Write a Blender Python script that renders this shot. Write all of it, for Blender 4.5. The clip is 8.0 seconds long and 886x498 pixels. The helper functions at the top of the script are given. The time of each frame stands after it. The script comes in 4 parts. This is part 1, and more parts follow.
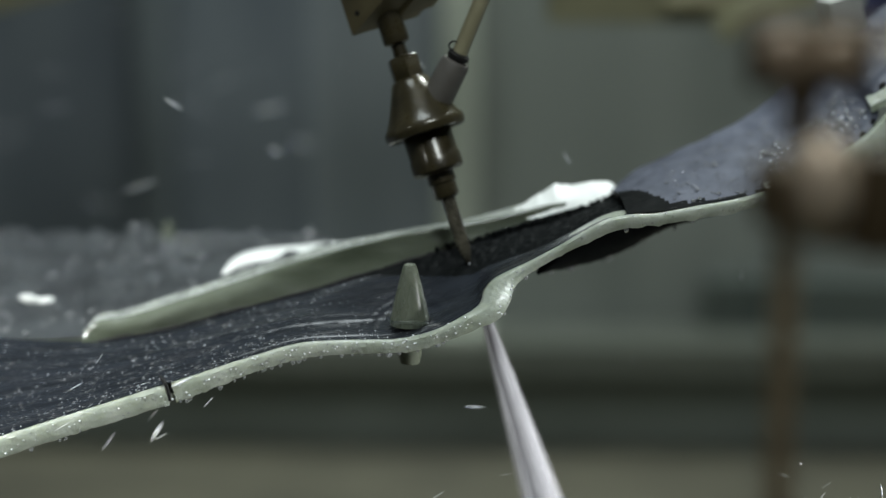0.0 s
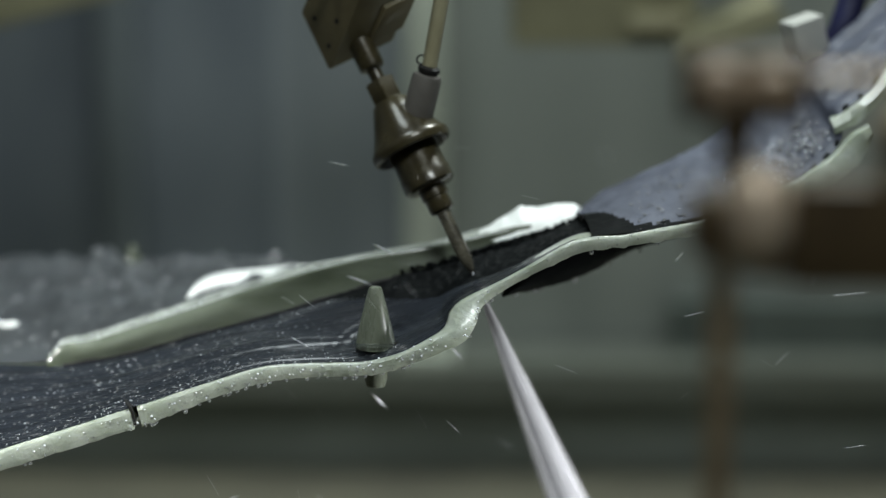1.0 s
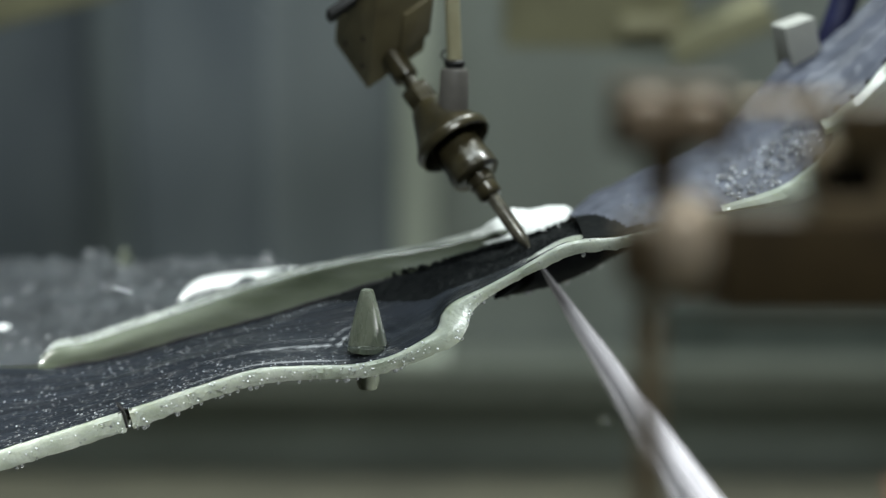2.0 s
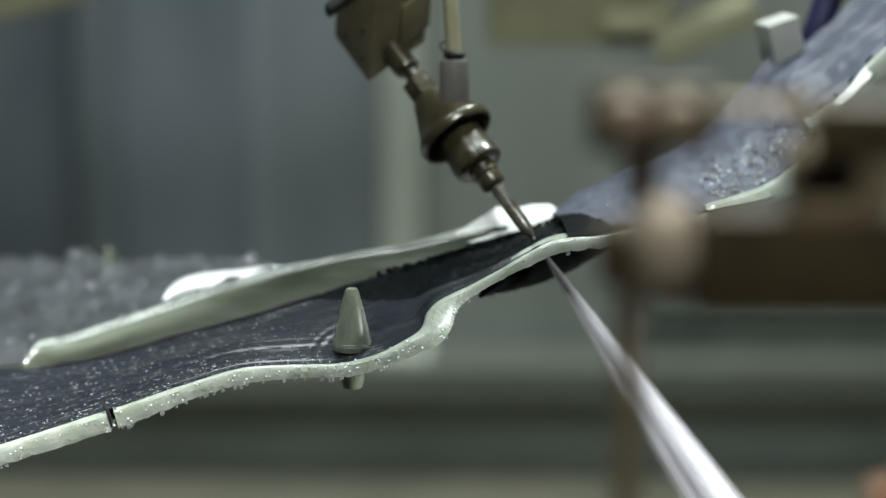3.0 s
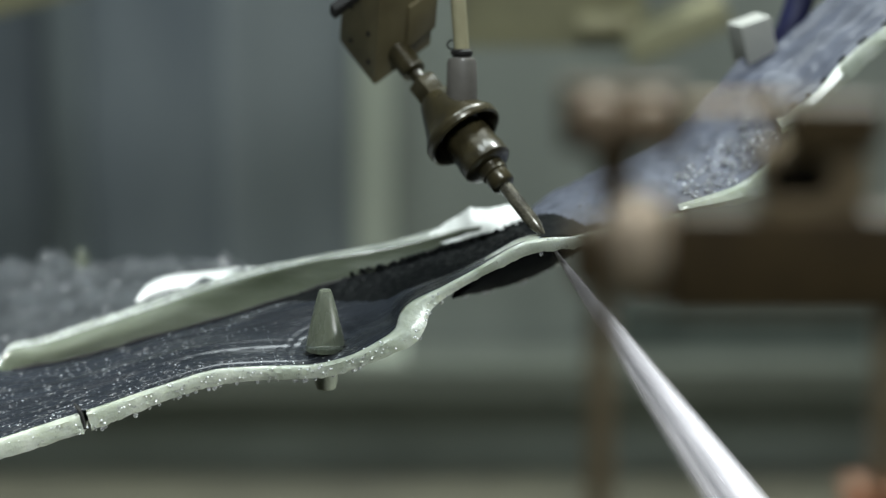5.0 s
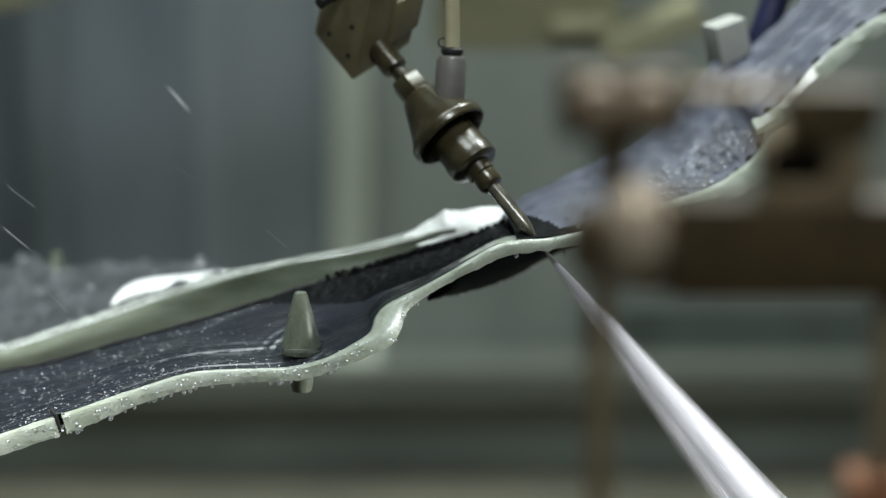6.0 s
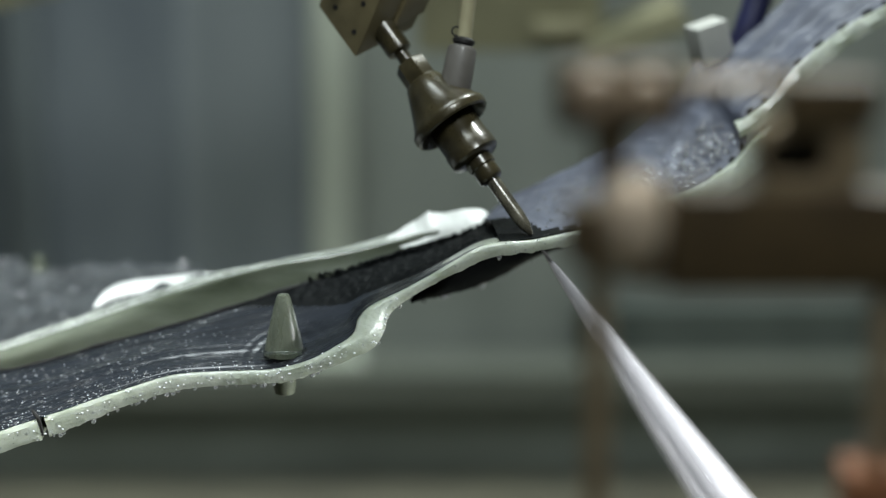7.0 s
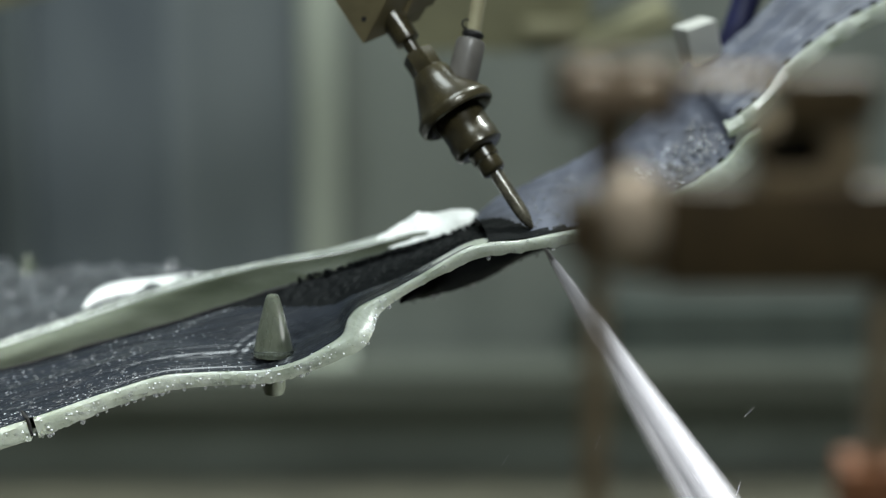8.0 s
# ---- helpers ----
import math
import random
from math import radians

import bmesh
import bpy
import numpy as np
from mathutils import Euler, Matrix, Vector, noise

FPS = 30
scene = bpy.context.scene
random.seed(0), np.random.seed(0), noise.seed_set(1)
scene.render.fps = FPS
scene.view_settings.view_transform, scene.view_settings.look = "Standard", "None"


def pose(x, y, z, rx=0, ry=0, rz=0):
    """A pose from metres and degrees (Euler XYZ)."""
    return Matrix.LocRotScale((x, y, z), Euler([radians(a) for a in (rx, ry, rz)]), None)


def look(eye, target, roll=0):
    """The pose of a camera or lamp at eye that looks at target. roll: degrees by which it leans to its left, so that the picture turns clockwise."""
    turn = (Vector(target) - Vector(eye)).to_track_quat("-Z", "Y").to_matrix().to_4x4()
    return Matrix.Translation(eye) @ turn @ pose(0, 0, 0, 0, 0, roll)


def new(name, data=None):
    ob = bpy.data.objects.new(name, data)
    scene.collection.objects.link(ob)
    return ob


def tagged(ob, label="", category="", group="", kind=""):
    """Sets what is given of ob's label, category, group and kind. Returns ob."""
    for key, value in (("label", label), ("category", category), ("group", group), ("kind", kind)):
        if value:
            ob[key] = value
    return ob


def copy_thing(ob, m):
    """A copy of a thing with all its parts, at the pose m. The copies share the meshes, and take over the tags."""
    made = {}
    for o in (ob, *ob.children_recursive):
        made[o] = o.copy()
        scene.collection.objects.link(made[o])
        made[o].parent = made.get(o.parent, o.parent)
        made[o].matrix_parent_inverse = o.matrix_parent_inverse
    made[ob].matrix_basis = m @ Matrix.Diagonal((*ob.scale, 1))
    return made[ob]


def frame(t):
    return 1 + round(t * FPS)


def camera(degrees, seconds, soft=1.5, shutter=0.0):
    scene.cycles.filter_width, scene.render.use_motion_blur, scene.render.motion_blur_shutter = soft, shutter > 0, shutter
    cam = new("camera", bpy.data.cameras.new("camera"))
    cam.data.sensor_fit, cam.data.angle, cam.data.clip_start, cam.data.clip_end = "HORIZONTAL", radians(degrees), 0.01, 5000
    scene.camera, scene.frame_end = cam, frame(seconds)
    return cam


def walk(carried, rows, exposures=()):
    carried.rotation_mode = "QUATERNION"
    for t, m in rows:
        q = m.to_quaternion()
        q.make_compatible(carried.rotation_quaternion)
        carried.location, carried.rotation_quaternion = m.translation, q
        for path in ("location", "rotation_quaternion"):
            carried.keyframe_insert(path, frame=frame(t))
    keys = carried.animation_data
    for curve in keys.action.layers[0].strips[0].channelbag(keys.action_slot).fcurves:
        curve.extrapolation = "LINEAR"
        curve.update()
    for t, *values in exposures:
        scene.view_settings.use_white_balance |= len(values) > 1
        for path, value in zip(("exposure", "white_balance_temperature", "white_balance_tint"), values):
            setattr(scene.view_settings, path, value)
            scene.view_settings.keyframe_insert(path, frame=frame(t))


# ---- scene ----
# ---- camera: a long lens on a fixed head that pans after the cutting point ----
EYE = (0.0, -1.067, 0.266)
cam = camera(20.0, 8.0, soft=0.85, shutter=0.4)
cam.data.dof.use_dof = True
cam.data.dof.focus_distance = 1.09
cam.data.dof.aperture_fstop = 2.8
walk(cam, [
    (0.0, look(EYE, (-0.0308, 0.0000, -0.0107))),
    (0.5, look(EYE, (-0.0223, 0.0000, -0.0048))),
    (1.0, look(EYE, (-0.0156, 0.0000, -0.0004))),
    (1.5, look(EYE, (-0.0134, 0.0000, 0.0008))),
    (3.0, look(EYE, (-0.0053, 0.0000, 0.0002))),
    (3.5, look(EYE, (0.0000, 0.0000, 0.0000))),
    (4.0, look(EYE, (0.0010, 0.0000, 0.0002))),
    (4.5, look(EYE, (0.0022, 0.0000, 0.0003))),
    (6.0, look(EYE, (0.0172, 0.0000, 0.0015))),
    (6.5, look(EYE, (0.0203, 0.0000, 0.0020))),
    (7.0, look(EYE, (0.0247, 0.0000, 0.0024))),
    (7.5, look(EYE, (0.0298, 0.0000, 0.0027))),
    (8.0, look(EYE, (0.0294, 0.0000, 0.0025))),
], exposures=[(0.0, -0.60), (0.5, -0.68), (1.0, -0.47), (1.5, -0.36), (3.0, 0.0), (4.5, 0.0), (6.0, -0.08), (8.0, -0.1)])

# ---- light: closed cabin, two ceiling lamps and three spots, all out of view ----
world = bpy.data.worlds.new("world")
scene.world = world
world.use_nodes = True
world.node_tree.nodes["Background"].inputs[0].default_value = (0.6, 0.68, 0.75, 1)
world.node_tree.nodes["Background"].inputs[1].default_value = 0.05


def area(name, at, aim, sx, sy, power, colour, spread=180):
    lamp = bpy.data.lights.new(name, "AREA")
    lamp.shape, lamp.size, lamp.size_y, lamp.energy, lamp.color = "RECTANGLE", sx, sy, power, colour
    lamp.spread = radians(spread)
    ob = new(name, lamp)
    ob.matrix_basis = look(at, aim)
    return ob


# assumed ceiling lamp, set near the back wall to brighten it
area("ceiling_lamp_back", (0.06, 0.42, 1.24), (-0.03, 0.5, 0), 1.7, 0.4, 29.5, (0.865, 0.975, 1.0))
area("spot_lamp_back", (0.42, 0.50, 1.0), (0.0, 0.03, 0), 0.10, 0.10, 11, (0.92, 1.0, 0.99))
area("spot_lamp_side", (-0.72, -0.40, 0.42), (-0.27, 0.0, -0.08), 0.12, 0.12, 0.42, (0.95, 1.0, 0.98), 27)
# assumed ceiling lamp, beam narrowed to brighten jet, clamp and head
area("ceiling_lamp_front", (0.20, -0.78, 1.14), (0.075, 0.0, -0.03), 0.4, 0.3, 1.9, (0.90, 0.98, 1.0), 66)
# unseen low fill lamp, added only to whiten the jet
area("fill_lamp_low", (0.78, -0.22, -0.05), (0.09, 0.0, -0.110), 0.05, 0.05, 0.20, (0.95, 0.985, 1.0), 17)


# ---- materials ----
def material(name, colour, rough=0.5, metal=0.0, second=None, scale=60.0, stretch=(1, 1, 1), mix=0.6, bump=0.15,
             bump_scale=400.0, rough_var=0.15, coat=0.0, transmission=0.0, ior=1.45, alpha=1.0, sss=0.0, detail=6.0, spec=0.5):
    """Principled surface with a coarse and a fine noise in colour, gloss and relief."""
    m = bpy.data.materials.new(name)
    m.use_nodes = True
    n, k = m.node_tree.nodes, m.node_tree.links
    p = n["Principled BSDF"]
    tc = n.new("ShaderNodeTexCoord")
    mp = n.new("ShaderNodeMapping")
    mp.inputs["Scale"].default_value = stretch
    k.new(tc.outputs["Object"], mp.inputs["Vector"])
    coarse, fine = n.new("ShaderNodeTexNoise"), n.new("ShaderNodeTexNoise")
    coarse.inputs["Scale"].default_value, fine.inputs["Scale"].default_value = scale, bump_scale
    coarse.inputs["Detail"].default_value, fine.inputs["Detail"].default_value = detail, 4.0
    for t in (coarse, fine):
        k.new(mp.outputs[0], t.inputs["Vector"])
    ramp = n.new("ShaderNodeValToRGB")
    ramp.color_ramp.elements[0].position, ramp.color_ramp.elements[1].position = 0.35, 0.68
    other = second or tuple(c * 0.55 for c in colour)
    ramp.color_ramp.elements[0].color = (*colour, 1)
    ramp.color_ramp.elements[1].color = (*[a + (b - a) * mix for a, b in zip(colour, other)], 1)
    k.new(coarse.outputs[0], ramp.inputs[0])
    k.new(ramp.outputs[0], p.inputs["Base Color"])
    mr = n.new("ShaderNodeMapRange")
    mr.inputs["To Min"].default_value, mr.inputs["To Max"].default_value = max(0.03, rough - rough_var), min(1, rough + rough_var)
    add = n.new("ShaderNodeMath")
    add.operation = "ADD"
    k.new(coarse.outputs[0], add.inputs[0])
    k.new(fine.outputs[0], add.inputs[1])
    half = n.new("ShaderNodeMath")
    half.operation = "MULTIPLY"
    half.inputs[1].default_value = 0.5
    k.new(add.outputs[0], half.inputs[0])
    k.new(half.outputs[0], mr.inputs["Value"])
    k.new(mr.outputs[0], p.inputs["Roughness"])
    if bump:
        b = n.new("ShaderNodeBump")
        b.inputs["Strength"].default_value, b.inputs["Distance"].default_value = bump, 0.0006 if bump < 0.9 else 0.0018
        k.new(half.outputs[0], b.inputs["Height"])
        k.new(b.outputs[0], p.inputs["Normal"])
    p.inputs["Metallic"].default_value = metal
    p.inputs["Specular IOR Level"].default_value = spec
    p.inputs["Coat Weight"].default_value = coat
    p.inputs["Coat Roughness"].default_value = 0.12
    p.inputs["Transmission Weight"].default_value = transmission
    p.inputs["IOR"].default_value = ior
    p.inputs["Alpha"].default_value = alpha
    if sss:
        p.inputs["Subsurface Weight"].default_value = sss
        p.inputs["Subsurface Radius"].default_value = (1.0, 1.0, 0.7)
        p.inputs["Subsurface Scale"].default_value = 0.004
    return m


SKIN = material("wet_black_film", (0.018, 0.021, 0.027), 0.27, 0, (0.007, 0.0085, 0.011), 45, (0.45, 6.0, 1), 0.85, 0.22, 200, 0.12, 0.25, spec=0.5)
BELLY = material("soaked_black_felt", (0.006, 0.007, 0.007), 0.6, 0, (0.003, 0.0035, 0.004), 120, (1, 1, 1), 0.8, 0.6, 700, 0.15, spec=0.07)
GREY_FELT = material("soaked_grey_felt", (0.050, 0.055, 0.059), 0.6, 0, (0.015, 0.017, 0.020), 38, (1, 1, 1), 0.9, 0.8, 500, 0.15, 0.2)
FELT = material("blue_grey_felt", (0.080, 0.088, 0.118), 0.65, 0, (0.026, 0.029, 0.043), 60, (1, 1, 1), 0.7, 0.8, 900, 0.15, 0.15)
STUD = material("wet_resin", (0.15, 0.165, 0.125), 0.28, 0, (0.06, 0.072, 0.05), 130, (1, 1, 0.35), 0.8, 0.45, 420, 0.12, 0.2, sss=0.25)
FOAM = material("cream_foam", (0.47, 0.50, 0.43), 0.3, 0, (0.25, 0.285, 0.215), 75, (1, 1, 1), 0.8, 0.85, 480, 0.22, 0.5, sss=0.35)
# greenish foam of the ridge front, its shade put into the colour
RIDGE_FOAM = material("shaded_green_foam", (0.145, 0.161, 0.124), 0.22, 0, (0.06, 0.073, 0.046), 34, (0.45, 1, 1.6), 0.9, 0.6, 420, 0.16, 0.45, sss=0.35)
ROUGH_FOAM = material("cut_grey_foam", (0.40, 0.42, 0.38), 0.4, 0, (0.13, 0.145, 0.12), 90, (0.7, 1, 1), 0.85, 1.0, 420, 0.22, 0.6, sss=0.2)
# whiter copy of the foam where strong top light burns it out
LIT_FOAM = material("overexposed_foam", (0.82, 0.83, 0.80), 0.5, 0, (0.58, 0.60, 0.56), 70, (1, 1, 1), 0.5, 0.5, 420, 0.15, 0.2)
NOZZLE = material("dirty_steel", (0.056, 0.046, 0.022), 0.30, 0.2, (0.021, 0.017, 0.009), 120, (1, 1, 1), 0.8, 0.3, 900, 0.14, 0.4)
TUBE = material("carbide_tube", (0.15, 0.137, 0.10), 0.27, 0.25, (0.018, 0.016, 0.012), 210, (1, 1, 0.6), 0.95, 0.3, 900, 0.12, 0.7, detail=2.0)
BLOCK = material("beige_coated_block", (0.165, 0.138, 0.074), 0.42, 0.1, (0.085, 0.07, 0.037), 60, (1, 1, 1), 0.65, 0.25, 800, 0.12, 0.2)
DARK = material("black_hole", (0.012, 0.011, 0.01), 0.6, 0, None, 90)
BOOT = material("grey_rubber", (0.135, 0.125, 0.11), 0.5, 0, (0.085, 0.078, 0.068), 160, (1, 1, 0.3), 0.6, 0.3, 900, 0.12, 0.2)
HOSE = material("yellowed_hose", (0.42, 0.39, 0.25), 0.4, 0, (0.28, 0.25, 0.15), 70, (1, 1, 0.4), 0.6, 0.15, 700, 0.1, 0.3)
ARM = material("dull_bronze", (0.088, 0.060, 0.028), 0.5, 0.15, (0.045, 0.030, 0.016), 50, (1, 1, 1), 0.7, 0.2, 500, 0.1)
BRASS = material("brown_brass", (0.38, 0.29, 0.18), 0.45, 0.35, (0.20, 0.15, 0.09), 50, (1, 1, 1), 0.7, 0.2, 500, 0.12, 0.2)
# paler copy of the brass, the knuckle's highlight put into its colour
HIGHLIGHT_BRASS = material("highlight_pale_brass", (0.74, 0.60, 0.45), 0.46, 0.3, (0.46, 0.35, 0.24), 50, (1, 1, 1), 0.6, 0.2, 500, 0.12, 0.3)
KNOB = material("worn_brown_knob", (0.32, 0.235, 0.155), 0.5, 0.1, (0.18, 0.13, 0.09), 50, (1, 1, 1), 0.7, 0.2, 500, 0.12)
WALL_L = material("blue_grey_steel", (0.172, 0.194, 0.206), 0.45, 0.1, (0.11, 0.128, 0.145), 8, (1.7, 1, 0.6), 0.9, 0.2, 60, 0.14)
# lighter copy of the wall steel, for the brightening near the post
WALL_M = material("lightened_blue_grey_steel", (0.27, 0.295, 0.30), 0.45, 0.1, (0.19, 0.212, 0.222), 8, (1.7, 1, 0.4), 0.8, 0.2, 60, 0.14)
WALL_R = material("green_grey_steel", (0.29, 0.31, 0.28), 0.45, 0.1, (0.20, 0.22, 0.20), 6, (2.5, 1, 0.35), 0.7, 0.2, 60, 0.14)
POST_DULL = material("dull_grey_steel", (0.17, 0.195, 0.20), 0.5, 0.1, (0.12, 0.14, 0.15), 12, (2, 2, 0.4), 0.6, 0.15, 100)
POST = material("pale_painted_steel", (0.56, 0.60, 0.50), 0.45, 0.0, (0.46, 0.49, 0.41), 12, (2, 2, 0.4), 0.6, 0.15, 100)
TANK = material("olive_tank_steel", (0.25, 0.28, 0.245), 0.45, 0.05, (0.16, 0.18, 0.155), 8, (1, 1, 1), 0.8, 0.2, 60, 0.14)
# darker wall steel, carries the shade low on the right wall
SHADE_STEEL = material("shaded_green_steel", (0.125, 0.145, 0.128), 0.42, 0.1, (0.07, 0.084, 0.074), 9, (2.2, 1, 0.4), 0.85, 0.2, 60, 0.14)
BEAM = material("faded_yellow_paint", (0.34, 0.325, 0.20), 0.5, 0, (0.20, 0.19, 0.12), 25, (1, 1, 1), 0.7, 0.2, 200)
LEDGE = material("wet_grey_ledge", (0.16, 0.17, 0.14), 0.4, 0.1, (0.10, 0.11, 0.09), 14, (0.5, 1, 1), 0.7, 0.2, 120)
# for the unseen walls and ceiling: dark so that less light bounces
SHELL = material("dark_unseen_shell", (0.09, 0.10, 0.10), 0.5, 0.1, (0.05, 0.056, 0.058), 5, (1, 1, 1), 0.7, 0.2, 60)
GRIME = material("brown_silt", (0.185, 0.175, 0.125), 0.5, 0, (0.09, 0.086, 0.066), 12, (0.6, 1, 1), 0.8, 0.4, 90, 0.2, 0.2)
WHITE = material("white_plastic", (0.42, 0.42, 0.385), 0.5, 0, (0.30, 0.30, 0.27), 40)
BLUE = material("navy_hose", (0.014, 0.016, 0.06), 0.45, 0, (0.01, 0.01, 0.03), 60)
RUST = material("orange_rust", (0.30, 0.12, 0.05), 0.7, 0, (0.14, 0.06, 0.03), 60)
# water with a share of opaque white, in place of weak glints
BEAD = material("water_bead", (0.97, 0.98, 1.0), 0.05, 0, (0.97, 0.98, 1.0), 60, bump=0, rough_var=0.0, transmission=0.86, ior=1.4)
# chalky white specks: the sparkle of the water put into colour
GLINT = material("painted_glint", (0.95, 0.97, 1.0), 0.12, 0, (0.95, 0.97, 1.0), 60, bump=0, rough_var=0.0, transmission=0.3, ior=1.4)
WATER = material("water", (0.95, 0.98, 1.0), 0.05, 0, (0.95, 0.98, 1.0), 60, bump=0, rough_var=0.0, transmission=1.0, ior=1.33)
SPRAY = material("white_spray", (0.90, 0.91, 0.93), 0.5, 0, (0.78, 0.80, 0.84), 300, (1, 1, 0.06), bump=0, sss=0.3)


def spray_veil(name, cover):
    """Thin veil of white droplets: part scatters, part lets pass, broken by streaks along z."""
    m = bpy.data.materials.new(name)
    m.use_nodes = True
    n, k = m.node_tree.nodes, m.node_tree.links
    n.remove(n["Principled BSDF"])
    d, t, c = n.new("ShaderNodeBsdfDiffuse"), n.new("ShaderNodeBsdfTranslucent"), n.new("ShaderNodeBsdfTransparent")
    d.inputs[0].default_value = t.inputs[0].default_value = (0.96, 0.95, 0.97, 1)
    a, b = n.new("ShaderNodeMixShader"), n.new("ShaderNodeMixShader")
    a.inputs[0].default_value = 0.62
    k.new(d.outputs[0], a.inputs[1])
    k.new(t.outputs[0], a.inputs[2])
    k.new(c.outputs[0], b.inputs[1])
    k.new(a.outputs[0], b.inputs[2])
    tc, mp, ns, mr = n.new("ShaderNodeTexCoord"), n.new("ShaderNodeMapping"), n.new("ShaderNodeTexNoise"), n.new("ShaderNodeMapRange")
    mp.inputs["Scale"].default_value = (1, 1, 0.12)
    ns.inputs["Scale"].default_value, ns.inputs["Detail"].default_value = 260, 3
    mr.inputs["From Min"].default_value, mr.inputs["From Max"].default_value = 0.3, 0.7
    mr.inputs["To Min"].default_value, mr.inputs["To Max"].default_value = cover * 0.7, cover * 1.3
    k.new(tc.outputs["Object"], mp.inputs[0])
    k.new(mp.outputs[0], ns.inputs["Vector"])
    k.new(ns.outputs[0], mr.inputs["Value"])
    k.new(mr.outputs[0], b.inputs[0])
    k.new(b.outputs[0], n["Material Output"].inputs[0])
    return m


VEILS = [spray_veil("spray_veil", c) for c in (0.75, 0.6, 0.46, 0.36, 0.27, 0.19, 0.12, 0.06)]

# ---- building helpers ----
def part(name, bm, mat, parent=None, label="", smooth=True):
    me = bpy.data.meshes.new(name)
    bmesh.ops.recalc_face_normals(bm, faces=bm.faces)
    bm.to_mesh(me)
    bm.free()
    me.materials.append(mat)
    me.shade_smooth() if smooth else me.shade_flat()
    if smooth:
        me.set_sharp_from_angle(angle=radians(38))
    ob = new(name, me)
    ob.parent = parent
    if label:
        tagged(ob, label)
    return ob


def holder(name, label, category, group="", kind="", m=None):
    ob = tagged(new(name), label, category, group, kind)
    ob.empty_display_size = 0.02
    if m is not None:
        ob.matrix_basis = m
    return ob


def box(bm, x0, x1, y0, y1, z0, z1, bevel=0.0, m=None, seg=2):
    v = bmesh.ops.create_cube(bm, size=1)["verts"]
    t = Matrix.Translation(((x0 + x1) / 2, (y0 + y1) / 2, (z0 + z1) / 2)) @ Matrix.Diagonal((x1 - x0, y1 - y0, z1 - z0, 1))
    bmesh.ops.transform(bm, matrix=t, verts=v)
    if bevel:
        e = list({e for q in v for e in q.link_edges})
        r = bmesh.ops.bevel(bm, geom=e, offset=bevel, segments=seg, affect="EDGES", profile=0.6)
        v = list({q for f in r["faces"] for q in f.verts} | {q for q in v if q.is_valid})
    if m is not None:
        bmesh.ops.transform(bm, matrix=m, verts=v)
    return v


def lathe(bm, profile, n=32, m=None, cap=True):
    """Turns (radius, z) pairs about z."""
    rings = []
    for r, z in profile:
        rings.append([bm.verts.new((r * math.cos(2 * math.pi * i / n), r * math.sin(2 * math.pi * i / n), z)) for i in range(n)])
    for a, b in zip(rings, rings[1:]):
        for i in range(n):
            bm.faces.new((a[i], a[(i + 1) % n], b[(i + 1) % n], b[i]))
    if cap:
        bm.faces.new(rings[0][::-1])
        bm.faces.new(rings[-1])
    v = [q for r in rings for q in r]
    if m is not None:
        bmesh.ops.transform(bm, matrix=m, verts=v)
    return v


def spline(points, n):
    """n points along a Catmull-Rom curve through points, even in knots."""
    p = np.array(points, float)
    p = np.vstack([2 * p[0] - p[1], p, 2 * p[-1] - p[-2]])
    out = []
    for u in np.linspace(0, len(points) - 1 - 1e-9, n):
        i, f = int(u), u - int(u)
        a, b, c, d = p[i:i + 4]
        out.append(0.5 * (2 * b + (c - a) * f + (2 * a - 5 * b + 4 * c - d) * f * f + (3 * b - a - 3 * c + d) * f ** 3))
    return np.array(out)


def even(points, n):
    """n points evenly spaced along the curve through points, in metres from millimetres."""
    p = spline(points, 40 * len(points)) / 1000
    s = np.r_[0, np.cumsum(np.linalg.norm(np.diff(p, axis=0), axis=1))]
    u = np.linspace(0, s[-1], n)
    return np.stack([np.interp(u, s, p[:, i]) for i in range(3)], 1)


def by_x(points, xs):
    """Points of the curve at the given x, in metres."""
    p = spline(points, 60 * len(points)) / 1000
    o = np.argsort(p[:, 0])
    return np.stack([xs, np.interp(xs, p[o, 0], p[o, 1]), np.interp(xs, p[o, 0], p[o, 2])], 1)


def loft(bm, rows, close=False):
    """Skins rows of points."""
    vs = [[bm.verts.new(p) for p in r] for r in rows]
    for a, b in zip(vs, vs[1:]):
        for i in range(len(a) - 1):
            bm.faces.new((a[i], a[i + 1], b[i + 1], b[i]))
        if close:
            bm.faces.new((a[-1], a[0], b[0], b[-1]))
    return vs


def sweep(bm, path, radius, n=12, taper=None):
    """A round rod along path."""
    rows = []
    for i, p in enumerate(path):
        d = Vector(path[min(i + 1, len(path) - 1)]) - Vector(path[max(i - 1, 0)])
        q = d.to_track_quat("Z", "Y")
        r = radius * (taper(i / (len(path) - 1)) if taper else 1)
        rows.append([Vector(p) + q @ Vector((r * math.cos(2 * math.pi * k / n), r * math.sin(2 * math.pi * k / n), 0)) for k in range(n)])
    vs = loft(bm, rows, True)
    bm.faces.new(vs[0][::-1])
    bm.faces.new(vs[-1])


